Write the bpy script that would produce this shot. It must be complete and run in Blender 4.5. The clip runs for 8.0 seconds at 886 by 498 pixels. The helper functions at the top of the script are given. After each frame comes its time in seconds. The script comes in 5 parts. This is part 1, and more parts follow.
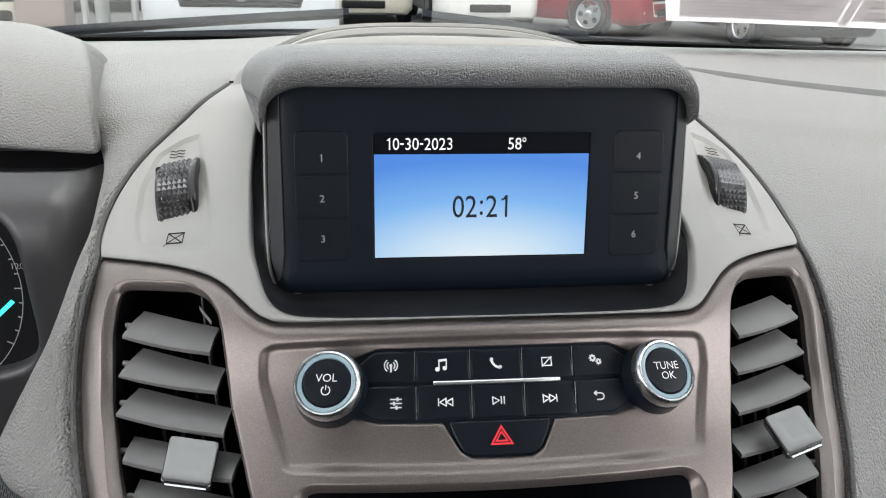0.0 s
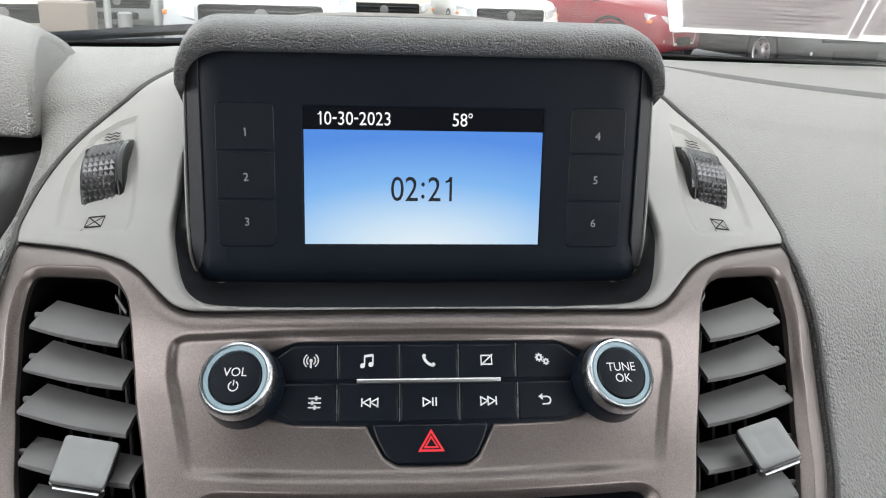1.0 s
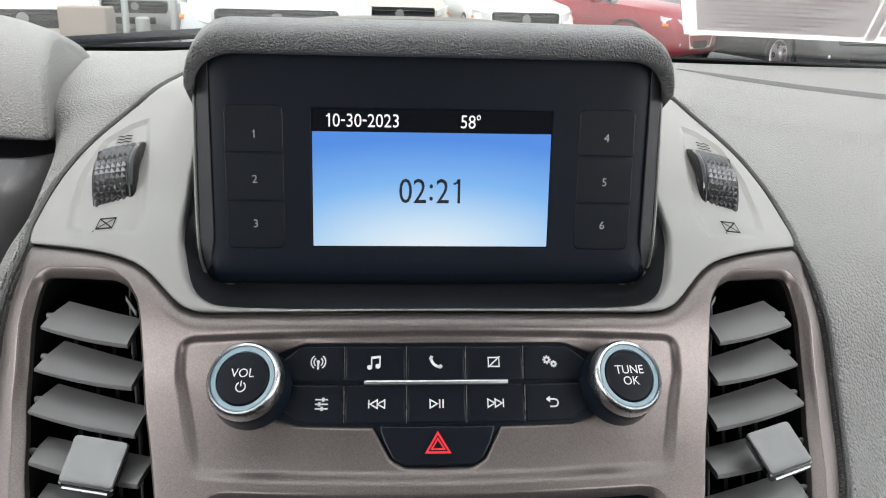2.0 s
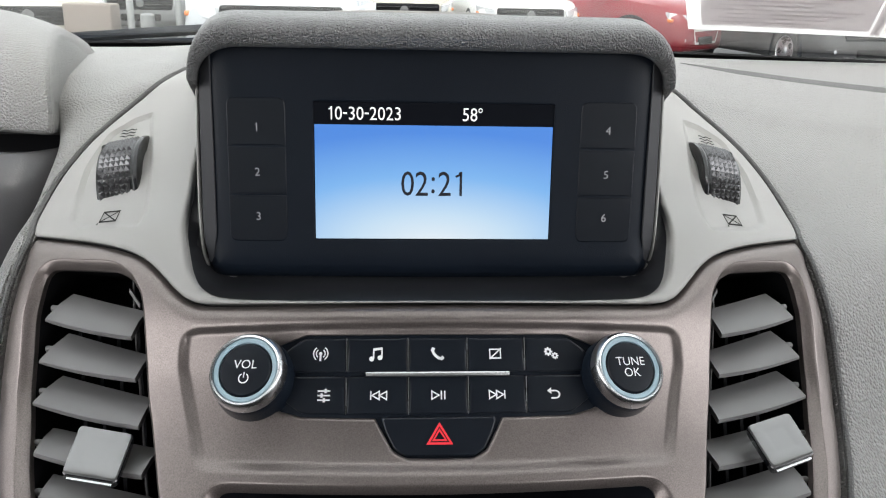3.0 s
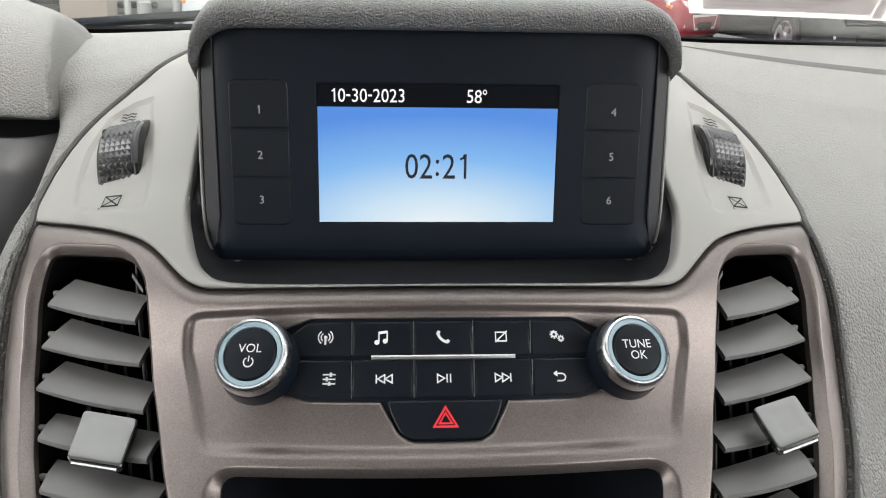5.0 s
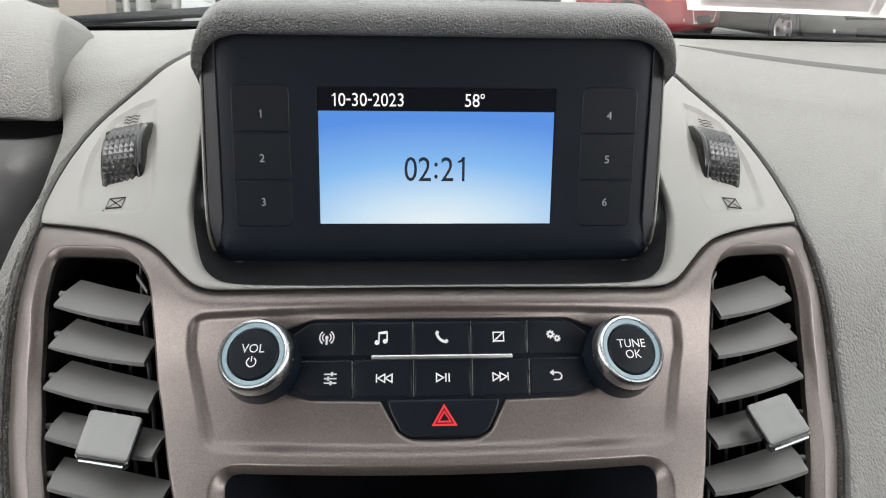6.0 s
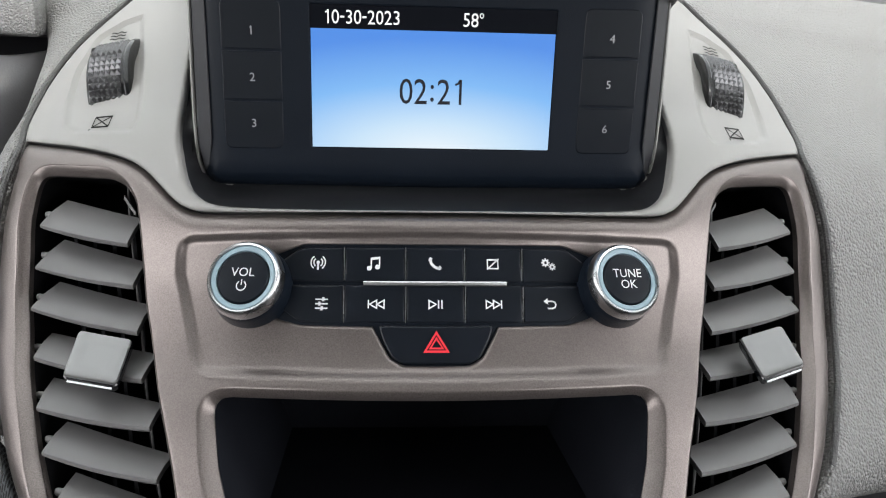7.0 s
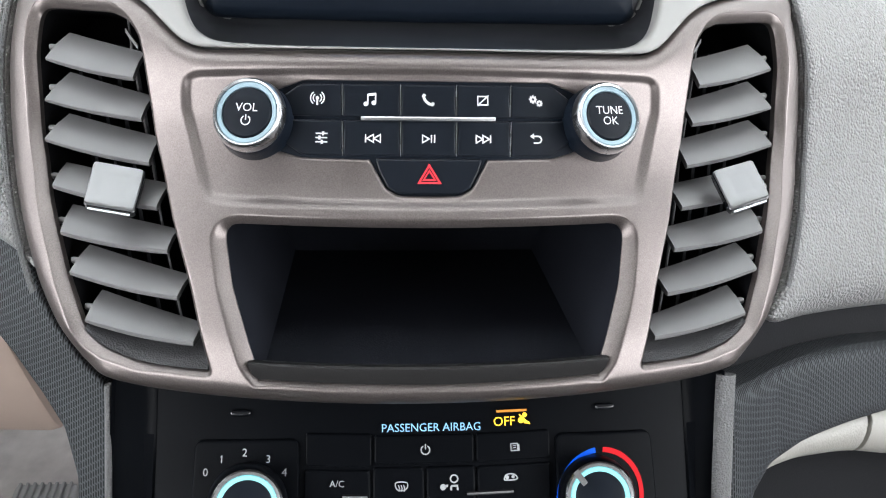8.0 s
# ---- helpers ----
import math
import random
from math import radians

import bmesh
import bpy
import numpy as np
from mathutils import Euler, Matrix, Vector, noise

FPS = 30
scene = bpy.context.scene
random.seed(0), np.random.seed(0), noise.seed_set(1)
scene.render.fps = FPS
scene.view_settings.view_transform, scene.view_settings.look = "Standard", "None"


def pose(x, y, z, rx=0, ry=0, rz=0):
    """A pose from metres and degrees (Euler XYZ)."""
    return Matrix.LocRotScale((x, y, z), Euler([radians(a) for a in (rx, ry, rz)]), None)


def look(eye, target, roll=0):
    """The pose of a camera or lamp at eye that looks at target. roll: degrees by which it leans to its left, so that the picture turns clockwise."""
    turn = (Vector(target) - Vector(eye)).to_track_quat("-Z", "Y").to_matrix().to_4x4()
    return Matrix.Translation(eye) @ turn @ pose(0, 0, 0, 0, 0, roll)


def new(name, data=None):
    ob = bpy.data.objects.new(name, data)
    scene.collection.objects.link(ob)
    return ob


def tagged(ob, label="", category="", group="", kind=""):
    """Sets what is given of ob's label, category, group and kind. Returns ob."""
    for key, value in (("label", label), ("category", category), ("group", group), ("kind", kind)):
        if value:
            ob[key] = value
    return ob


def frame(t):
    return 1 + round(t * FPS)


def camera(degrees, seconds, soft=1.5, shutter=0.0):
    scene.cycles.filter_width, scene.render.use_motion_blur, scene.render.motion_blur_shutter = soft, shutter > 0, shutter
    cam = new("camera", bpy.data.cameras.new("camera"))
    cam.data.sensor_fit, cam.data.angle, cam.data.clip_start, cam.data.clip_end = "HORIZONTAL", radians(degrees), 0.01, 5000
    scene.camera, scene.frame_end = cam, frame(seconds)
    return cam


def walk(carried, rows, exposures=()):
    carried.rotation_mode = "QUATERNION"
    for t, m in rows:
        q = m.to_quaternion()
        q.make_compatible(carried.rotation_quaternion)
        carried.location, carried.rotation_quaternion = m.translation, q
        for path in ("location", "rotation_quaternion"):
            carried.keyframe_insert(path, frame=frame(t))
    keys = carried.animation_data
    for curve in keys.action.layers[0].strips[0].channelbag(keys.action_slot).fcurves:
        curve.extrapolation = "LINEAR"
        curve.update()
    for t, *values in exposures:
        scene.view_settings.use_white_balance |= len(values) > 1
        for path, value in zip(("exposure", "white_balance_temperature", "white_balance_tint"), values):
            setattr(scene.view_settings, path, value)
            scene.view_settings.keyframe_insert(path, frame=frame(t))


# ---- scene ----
EXPOSURES = [(0.0, 1.38, 6560, 10), (3.0, 1.38, 6560, 10), (3.6, 1.42, 6800, 10), (5.9, 1.42, 6800, 10), (6.4, 1.36, 6560, 10), (7.0, 1.46, 6560, 10), (7.5, 1.95, 6400, 10), (8.0, 2.1, 6350, 10)]
cam = camera(56.50, 8.0, soft=1.1)
# the dashboard's own axes: x right, y into the panel, z up along its lean; millimetres
DASH = pose(0, 0, 1.12, -25.5) @ Matrix.Diagonal((0.001, 0.001, 0.001, 1))
LEANED = pose(0, 0, 1.12, -25.5)
# seconds, place in millimetres and turn in degrees, in the dashboard's axes
ROWS = [
    (0.0, -57.13, -329.68, 43.61, 95.354, 1.645, -6.311),
    (0.2, -40.49, -317.21, 34.70, 96.296, 1.309, -6.109),
    (0.5, -18.50, -302.63, 31.73, 96.554, 1.012, -5.963),
    (1.0, -21.80, -297.75, 31.04, 97.165, 0.568, -5.174),
    (1.5, -20.51, -297.46, 31.07, 97.463, 0.383, -4.551),
    (3.0, -18.03, -298.68, 28.68, 97.189, 0.304, -3.821),
    (3.5, -19.98, -297.84, 31.40, 96.988, 0.296, -3.821),
    (4.0, -18.86, -295.94, 29.04, 96.680, 0.306, -3.871),
    (4.5, -20.03, -294.36, 26.84, 96.425, 0.423, -3.875),
    (6.0, -20.17, -302.76, 29.36, 95.913, 0.627, -3.893),
    (6.5, -18.27, -301.04, 31.02, 94.975, 0.406, -4.044),
    (7.0, -19.33, -296.38, 27.26, 91.251, -0.329, -4.273),
    (7.2, -18.20, -290.50, 20.04, 87.727, -0.724, -4.732),
    (7.5, -11.54, -292.56, 23.36, 83.638, -0.893, -4.503),
    (7.6, -13.89, -297.21, 22.21, 83.109, -0.895, -4.889),
    (8.0, -20.80, -317.52, 32.53, 79.017, -0.705, -4.734),
]
walk(cam, [(t, LEANED @ pose(x / 1000, y / 1000, z / 1000, a, b, c)) for t, x, y, z, a, b, c in ROWS], EXPOSURES)

# ---- world and light ----
world = bpy.data.worlds.new("overcast_sky")
scene.world = world
world.use_nodes = True
wn = world.node_tree.nodes
sky = wn.new("ShaderNodeTexSky")
sky.sky_type, sky.sun_disc = "NISHITA", False
sky.sun_elevation, sky.sun_rotation = radians(48), radians(200)
sky.air_density, sky.dust_density, sky.ozone_density = 1.0, 6.0, 1.0
pale = wn.new("ShaderNodeMixRGB")
pale.blend_type = "MIX"
pale.inputs[0].default_value = 0.9
pale.inputs[2].default_value = (7.35, 7.5, 7.6, 1)
world.node_tree.links.new(sky.outputs[0], pale.inputs[1])
world.node_tree.links.new(pale.outputs[0], wn["Background"].inputs[0])
wn["Background"].inputs[1].default_value = 0.14

sun = new("sun", bpy.data.lights.new("sun", "SUN"))
sun.data.energy, sun.data.angle, sun.data.color = 1.0, radians(30), (1.0, 0.97, 0.93)
sun.matrix_world = look((0, 0, 20), (-2.2, 6.0, 9.5))


# the sky's light through the two door windows
for side in (-1, 1):
    pane_light = new("window_light", bpy.data.lights.new("window_light", "AREA"))
    pane_light.data.shape, pane_light.data.size, pane_light.data.size_y = "RECTANGLE", 1.5, 0.44
    pane_light.data.energy, pane_light.data.color = 2.7 if side < 0 else 3.2, (0.965, 0.97, 0.99)
    pane_light.matrix_world = look((0.79 * side, -0.78, 1.39), (0, -0.70, 1.34))
LCD_GLOW = 0.38


# ---- materials ----
def material(name, color, rough=0.5, metal=0.0, vary=0.08, vary_scale=40.0, grain=0.0, grain_scale=1500.0, coat=0.0, pattern="noise", fleck=0.0, spec=0.5, relief=0.0009):
    """A surface with colour that drifts at two scales, and a fine relief."""
    m = bpy.data.materials.new(name)
    m.use_nodes = True
    nt = m.node_tree
    b = nt.nodes["Principled BSDF"]
    link = nt.links.new
    b.inputs["Roughness"].default_value, b.inputs["Metallic"].default_value = rough, metal
    b.inputs["Coat Weight"].default_value = coat
    b.inputs["Coat Roughness"].default_value = 0.08
    b.inputs["Specular IOR Level"].default_value = spec
    co = nt.nodes.new("ShaderNodeTexCoord")
    big = nt.nodes.new("ShaderNodeTexNoise")
    big.inputs["Scale"].default_value, big.inputs["Detail"].default_value = vary_scale, 4
    link(co.outputs["Object"], big.inputs["Vector"])
    small = nt.nodes.new("ShaderNodeTexNoise")
    small.inputs["Scale"].default_value, small.inputs["Detail"].default_value = grain_scale, 2
    link(co.outputs["Object"], small.inputs["Vector"])
    mix = nt.nodes.new("ShaderNodeMix")
    mix.data_type = "RGBA"
    lo = [max(0, c * (1 - vary)) for c in color]
    hi = [min(1, c * (1 + vary)) for c in color]
    mix.inputs["A"].default_value, mix.inputs["B"].default_value = (*lo, 1), (*hi, 1)
    add = nt.nodes.new("ShaderNodeMath")
    add.operation = "MULTIPLY_ADD"
    add.inputs[1].default_value = fleck
    link(small.outputs["Fac"], add.inputs[0])
    sub = nt.nodes.new("ShaderNodeMath")
    sub.operation = "SUBTRACT"
    sub.inputs[1].default_value = fleck * 0.5
    link(big.outputs["Fac"], sub.inputs[0])
    link(sub.outputs[0], add.inputs[2])
    link(add.outputs[0], mix.inputs["Factor"])
    link(mix.outputs["Result"], b.inputs["Base Color"])
    rr = nt.nodes.new("ShaderNodeMapRange")
    rr.inputs["To Min"].default_value, rr.inputs["To Max"].default_value = max(0.02, rough - 0.06), min(1, rough + 0.06)
    link(big.outputs["Fac"], rr.inputs["Value"])
    link(rr.outputs["Result"], b.inputs["Roughness"])
    if grain:
        bump = nt.nodes.new("ShaderNodeBump")
        bump.inputs["Strength"].default_value, bump.inputs["Distance"].default_value = min(1, grain), 0.0004
        if pattern == "leather":
            v = nt.nodes.new("ShaderNodeTexVoronoi")
            v.feature = "F1"
            v.inputs["Scale"].default_value = grain_scale
            warp = nt.nodes.new("ShaderNodeMix")
            warp.data_type = "RGBA"
            warp.inputs["Factor"].default_value = 0.0015
            link(co.outputs["Object"], warp.inputs["A"])
            link(big.outputs["Color"], warp.inputs["B"])
            link(warp.outputs["Result"], v.inputs["Vector"])
            flip = nt.nodes.new("ShaderNodeMath")
            flip.operation = "SUBTRACT"
            flip.inputs[0].default_value = 1.0
            link(v.outputs["Distance"], flip.inputs[1])
            link(flip.outputs[0], bump.inputs["Height"])
            bump.inputs["Distance"].default_value = relief
        elif pattern == "weave":
            k = nt.nodes.new("ShaderNodeTexBrick")
            k.inputs["Scale"].default_value = grain_scale
            k.inputs["Mortar Size"].default_value = 0.09
            k.inputs["Brick Width"].default_value, k.inputs["Row Height"].default_value = 0.9, 0.45
            k.inputs["Color1"].default_value = k.inputs["Color2"].default_value = (0, 0, 0, 1)
            k.inputs["Mortar"].default_value = (1, 1, 1, 1)
            sw = nt.nodes.new("ShaderNodeSeparateXYZ")
            cw = nt.nodes.new("ShaderNodeCombineXYZ")
            link(co.outputs["Object"], sw.inputs[0])
            link(sw.outputs["X"], cw.inputs["Y"])
            fold = nt.nodes.new("ShaderNodeMath")
            fold.operation = "SUBTRACT"
            link(sw.outputs["Z"], fold.inputs[0])
            link(sw.outputs["Y"], fold.inputs[1])
            link(fold.outputs[0], cw.inputs["X"])
            link(cw.outputs[0], k.inputs["Vector"])
            link(k.outputs["Color"], bump.inputs["Height"])
            bump.inputs["Distance"].default_value = 0.0006
            over = nt.nodes.new("ShaderNodeMix")
            over.data_type = "RGBA"
            over.inputs["B"].default_value = (*[min(1, c * 5.5) for c in color], 1)
            link(k.outputs["Fac"], over.inputs["Factor"])
            link(mix.outputs["Result"], over.inputs["A"])
            link(over.outputs["Result"], b.inputs["Base Color"])
        else:
            link(small.outputs["Fac"], bump.inputs["Height"])
        link(bump.outputs[0], b.inputs["Normal"])
    return m


def glowing(name, color, strength):
    m = bpy.data.materials.new(name)
    m.use_nodes = True
    b = m.node_tree.nodes["Principled BSDF"]
    b.inputs["Base Color"].default_value = (*[c * 0.5 for c in color], 1)
    b.inputs["Emission Color"].default_value, b.inputs["Emission Strength"].default_value = (*color, 1), strength
    return m


SOFT = material("soft_grain", (0.205, 0.204, 0.199), 0.46, grain=1.0, grain_scale=800, pattern="leather", relief=0.0010)
HOODSKIN = material("hood_skin", (0.15, 0.15, 0.151), 0.37, grain=1.0, grain_scale=1200, pattern="leather", relief=0.0013, spec=0.65)
GREY = material("grey_plastic", (0.262, 0.259, 0.25), 0.48, grain=0.12, grain_scale=2500, vary=0.04)
PADSKIN = material("pad_skin", (0.193, 0.191, 0.187), 0.44, grain=1.0, grain_scale=820, pattern="leather", relief=0.0009)
DASHSKIN = material("dash_skin", (0.222, 0.221, 0.217), 0.44, grain=1.0, grain_scale=720, pattern="leather", relief=0.0014)
BRONZE = material("bronze_grey_metallic_paint", (0.170, 0.1475, 0.140), 0.39, metal=0.76, vary=0.24, vary_scale=25, grain=0.1, grain_scale=2100, fleck=2.2)
LOUVRE = material("louvre_plastic", (0.115, 0.114, 0.114), 0.42, grain=0.15, grain_scale=2500)
BEAD = material("dark_edge_bead", (0.05, 0.05, 0.05), 0.55, grain=0.5, grain_scale=900, pattern="leather")
FACETLIT = material("lit_facet_satin", (0.034, 0.035, 0.039), 0.4, vary=0.05, spec=0.3)
TROUGH = material("trough_satin_black", (0.017, 0.018, 0.021), 0.42, vary=0.08, spec=0.3)
BLACK = material("black_plastic", (0.005, 0.008, 0.0135), 0.42, grain=0.15, grain_scale=2200, vary=0.2, spec=0.16)
DEEP = material("deep_black_plastic", (0.009, 0.0092, 0.0105), 0.65, grain=0.3, grain_scale=900, vary=0.3, spec=0.12)
GLOSS = material("piano_black", (0.006, 0.007, 0.009), 0.16, vary=0.1, coat=0.3)
WHEELBLACK = material("wheel_black", (0.006, 0.0065, 0.0075), 0.14, vary=0.05, spec=0.35)
KEYBLACK = material("key_black", (0.0055, 0.0078, 0.012), 0.34, vary=0.1, grain=0.05, grain_scale=2500, spec=0.2)
CHROME = material("satin_chrome", (0.60, 0.61, 0.62), 0.24, metal=1.0, vary=0.04)
TABGREY = material("tab_grey_satin", (0.205, 0.205, 0.207), 0.3, metal=0.5, vary=0.05)
FELT = material("dark_felt", (0.045, 0.045, 0.047), 0.9, grain=1.0, grain_scale=1400, vary=0.4)
CLIPWHITE = material("pale_clip", (0.55, 0.55, 0.53), 0.5, vary=0.05)
# darker copy of the pad skin, for strips that stand for shade
SHADESKIN = material("shade_dark_skin", (0.06, 0.06, 0.06), 0.55, grain=0.4, grain_scale=950, pattern="leather")
RINGBLUE = material("pale_blue_ring", (0.24, 0.335, 0.385), 0.35, vary=0.04)
WHITEPRINT = material("white_print", (0.72, 0.73, 0.74), 0.5, vary=0.03)
GREYPRINT = material("grey_print", (0.36, 0.37, 0.38), 0.5, vary=0.03)
GRIP = material("grip_black", (0.085, 0.085, 0.088), 0.2, metal=0.7, vary=0.1)
STEEL = material("brushed_steel_ring", (0.40, 0.41, 0.42), 0.27, metal=1.0, vary=0.08, grain=0.1, grain_scale=2500)
BINBLACK = material("bin_black", (0.011, 0.0122, 0.016), 0.8, vary=0.3, grain=0.3, grain_scale=1200, spec=0.03)
LIPBLACK = material("lip_black", (0.017, 0.0165, 0.0165), 0.5, vary=0.15, grain=0.3, grain_scale=1500, spec=0.12)
PANELBLACK = material("climate_black", (0.003, 0.0035, 0.0045), 0.3, vary=0.15, grain=0.1, grain_scale=2000, spec=0.03)
RIMSKIN = material("dark_rim_skin", (0.12, 0.12, 0.12), 0.5, grain=0.6, grain_scale=1200, pattern="leather", spec=0.3)
DARKPRINT = material("dark_print", (0.008, 0.008, 0.008), 0.6, vary=0.03, spec=0.1)
REDPRINT = material("red_print", (0.72, 0.03, 0.045), 0.45, vary=0.05)
WEAVE = material("woven_texture_plastic", (0.011, 0.0118, 0.0128), 0.55, grain=0.9, grain_scale=400, pattern="weave", spec=0.13)
CREAM = material("cream_plastic", (0.28, 0.27, 0.245), 0.5, grain=0.2, grain_scale=900, pattern="leather")
CARPET = material("grey_carpet", (0.50, 0.47, 0.46), 0.9, grain=1.0, grain_scale=900, vary=0.3)


# ---- shapes ----
ZS = np.arange(-260.0, 620.0, 1.0)
_y = np.interp(ZS, (-260, -130, -90, -60, -20, 0, 20, 45, 62, 79, 88, 96, 136, 170, 200, 249, 454, 620),
               (-82, -50, -42, -38, -21, -11, -5, -2.5, 3, 12, 21, 31, 63, 92, 145, 260, 790, 1220))
_k = np.exp(-0.5 * (np.arange(-15, 16) / 5.0) ** 2)
YS = np.convolve(np.pad(_y, 15, mode="reflect", reflect_type="odd"), _k / _k.sum(), mode="valid")


def skin(x, z):
    """Depth of the dashboard's main surface."""
    x, z = np.abs(np.asarray(x, float)), np.asarray(z, float)
    u = np.maximum(x - 178.0, 0)
    bow = 0.0019 * np.minimum(x, 178.0) ** 2 + 0.5 * 120 * (1 - np.exp(-u / 120)) + 0.03 * u
    fade = 1 - 0.65 * np.clip((z - 160) / 120, 0, 1)
    return np.interp(z, ZS, YS) + bow * fade


def curve(points, closed=True, per=6):
    """Catmull-Rom through the points."""
    p = np.array(points, float)
    n = len(p)
    out = []
    for i in range(n if closed else n - 1):
        if closed:
            a, b, c, d = p[i - 1], p[i], p[(i + 1) % n], p[(i + 2) % n]
        else:
            a, b, c, d = p[max(i - 1, 0)], p[i], p[i + 1], p[min(i + 2, n - 1)]
        for s in np.arange(per) / per:
            out.append(0.5 * (2 * b + (c - a) * s + (2 * a - 5 * b + 4 * c - d) * s * s + (3 * b - a - 3 * c + d) * s ** 3))
    if not closed:
        out.append(p[-1])
    return np.array(out)


def rounded(points, r, n=5):
    """Polygon with round corners; r is one radius or one for each corner."""
    p = np.array(points, float)
    r = np.broadcast_to(r, len(p))
    out = []
    for i in range(len(p)):
        a, b, c = p[i - 1], p[i], p[(i + 1) % len(p)]
        u, v = (a - b) / np.linalg.norm(a - b), (c - b) / np.linalg.norm(c - b)
        half = math.acos(max(-1, min(1, float(u @ v)))) / 2
        if r[i] <= 0 or half > 1.55:
            out.append(b)
            continue
        d = min(r[i] / math.tan(half), 0.49 * np.linalg.norm(a - b), 0.49 * np.linalg.norm(c - b))
        p0, p2 = b + u * d, b + v * d
        for s in np.linspace(0, 1, n + 1):
            out.append((1 - s) ** 2 * p0 + 2 * s * (1 - s) * b + s * s * p2)
    return np.array(out)


def rect(x0, z0, x1, z1, r=0.0, n=4):
    return rounded([(x0, z0), (x1, z0), (x1, z1), (x0, z1)], r, n)


def mirrored(half):
    """A closed outline from its right half, listed from top middle to bottom middle."""
    h = np.array(half, float)
    left = h[::-1] * (-1, 1)
    if abs(h[-1][0]) < 1e-6:
        left = left[1:]
    if abs(h[0][0]) < 1e-6:
        left = left[:-1]
    return np.vstack([h, left])


def resample(loop, gap):
    loop = np.asarray(loop, float)
    out = []
    for a, b in zip(loop, np.roll(loop, -1, 0)):
        n = max(1, int(np.ceil(np.linalg.norm(b - a) / gap)))
        out += [a + (b - a) * k / n for k in range(n) if np.linalg.norm(b - a) > 1e-6]
    return np.array(out)


def gap_to(points, loop):
    """Distance of points to a closed outline."""
    p = np.asarray(points, float)
    best = np.full(len(p), 1e9)
    for a, b in zip(loop, np.roll(loop, -1, 0)):
        d = b - a
        s = np.clip(((p - a) @ d) / max(d @ d, 1e-12), 0, 1)
        best = np.minimum(best, np.hypot(*(p - a - s[:, None] * d).T))
    return best


def inside(points, loop):
    p = np.asarray(points, float)
    odd = np.zeros(len(p), bool)
    for a, b in zip(loop, np.roll(loop, -1, 0)):
        cross = (a[1] > p[:, 1]) != (b[1] > p[:, 1])
        dz = b[1] - a[1] if abs(b[1] - a[1]) > 1e-12 else 1e-12
        odd ^= cross & (p[:, 0] < (b[0] - a[0]) * (p[:, 1] - a[1]) / dz + a[0])
    return odd


def offset(loop, d):
    """The outline moved inwards by d (outwards: minus)."""
    a, c = np.roll(loop, 1, 0), np.roll(loop, -1, 0)
    t = c - a
    t /= np.maximum(np.linalg.norm(t, axis=1), 1e-9)[:, None]
    area = 0.5 * np.sum(loop[:, 0] * c[:, 1] - c[:, 0] * loop[:, 1])
    return loop + np.stack([-t[:, 1], t[:, 0]], 1) * d * (1 if area > 0 else -1)


ROUND2 = ((0, 2.0), (0.3, 1.0), (0.9, 0.35), (2.0, 0.0))
ROUND1 = ((0, 0.8), (0.25, 0.25), (0.8, 0.0))


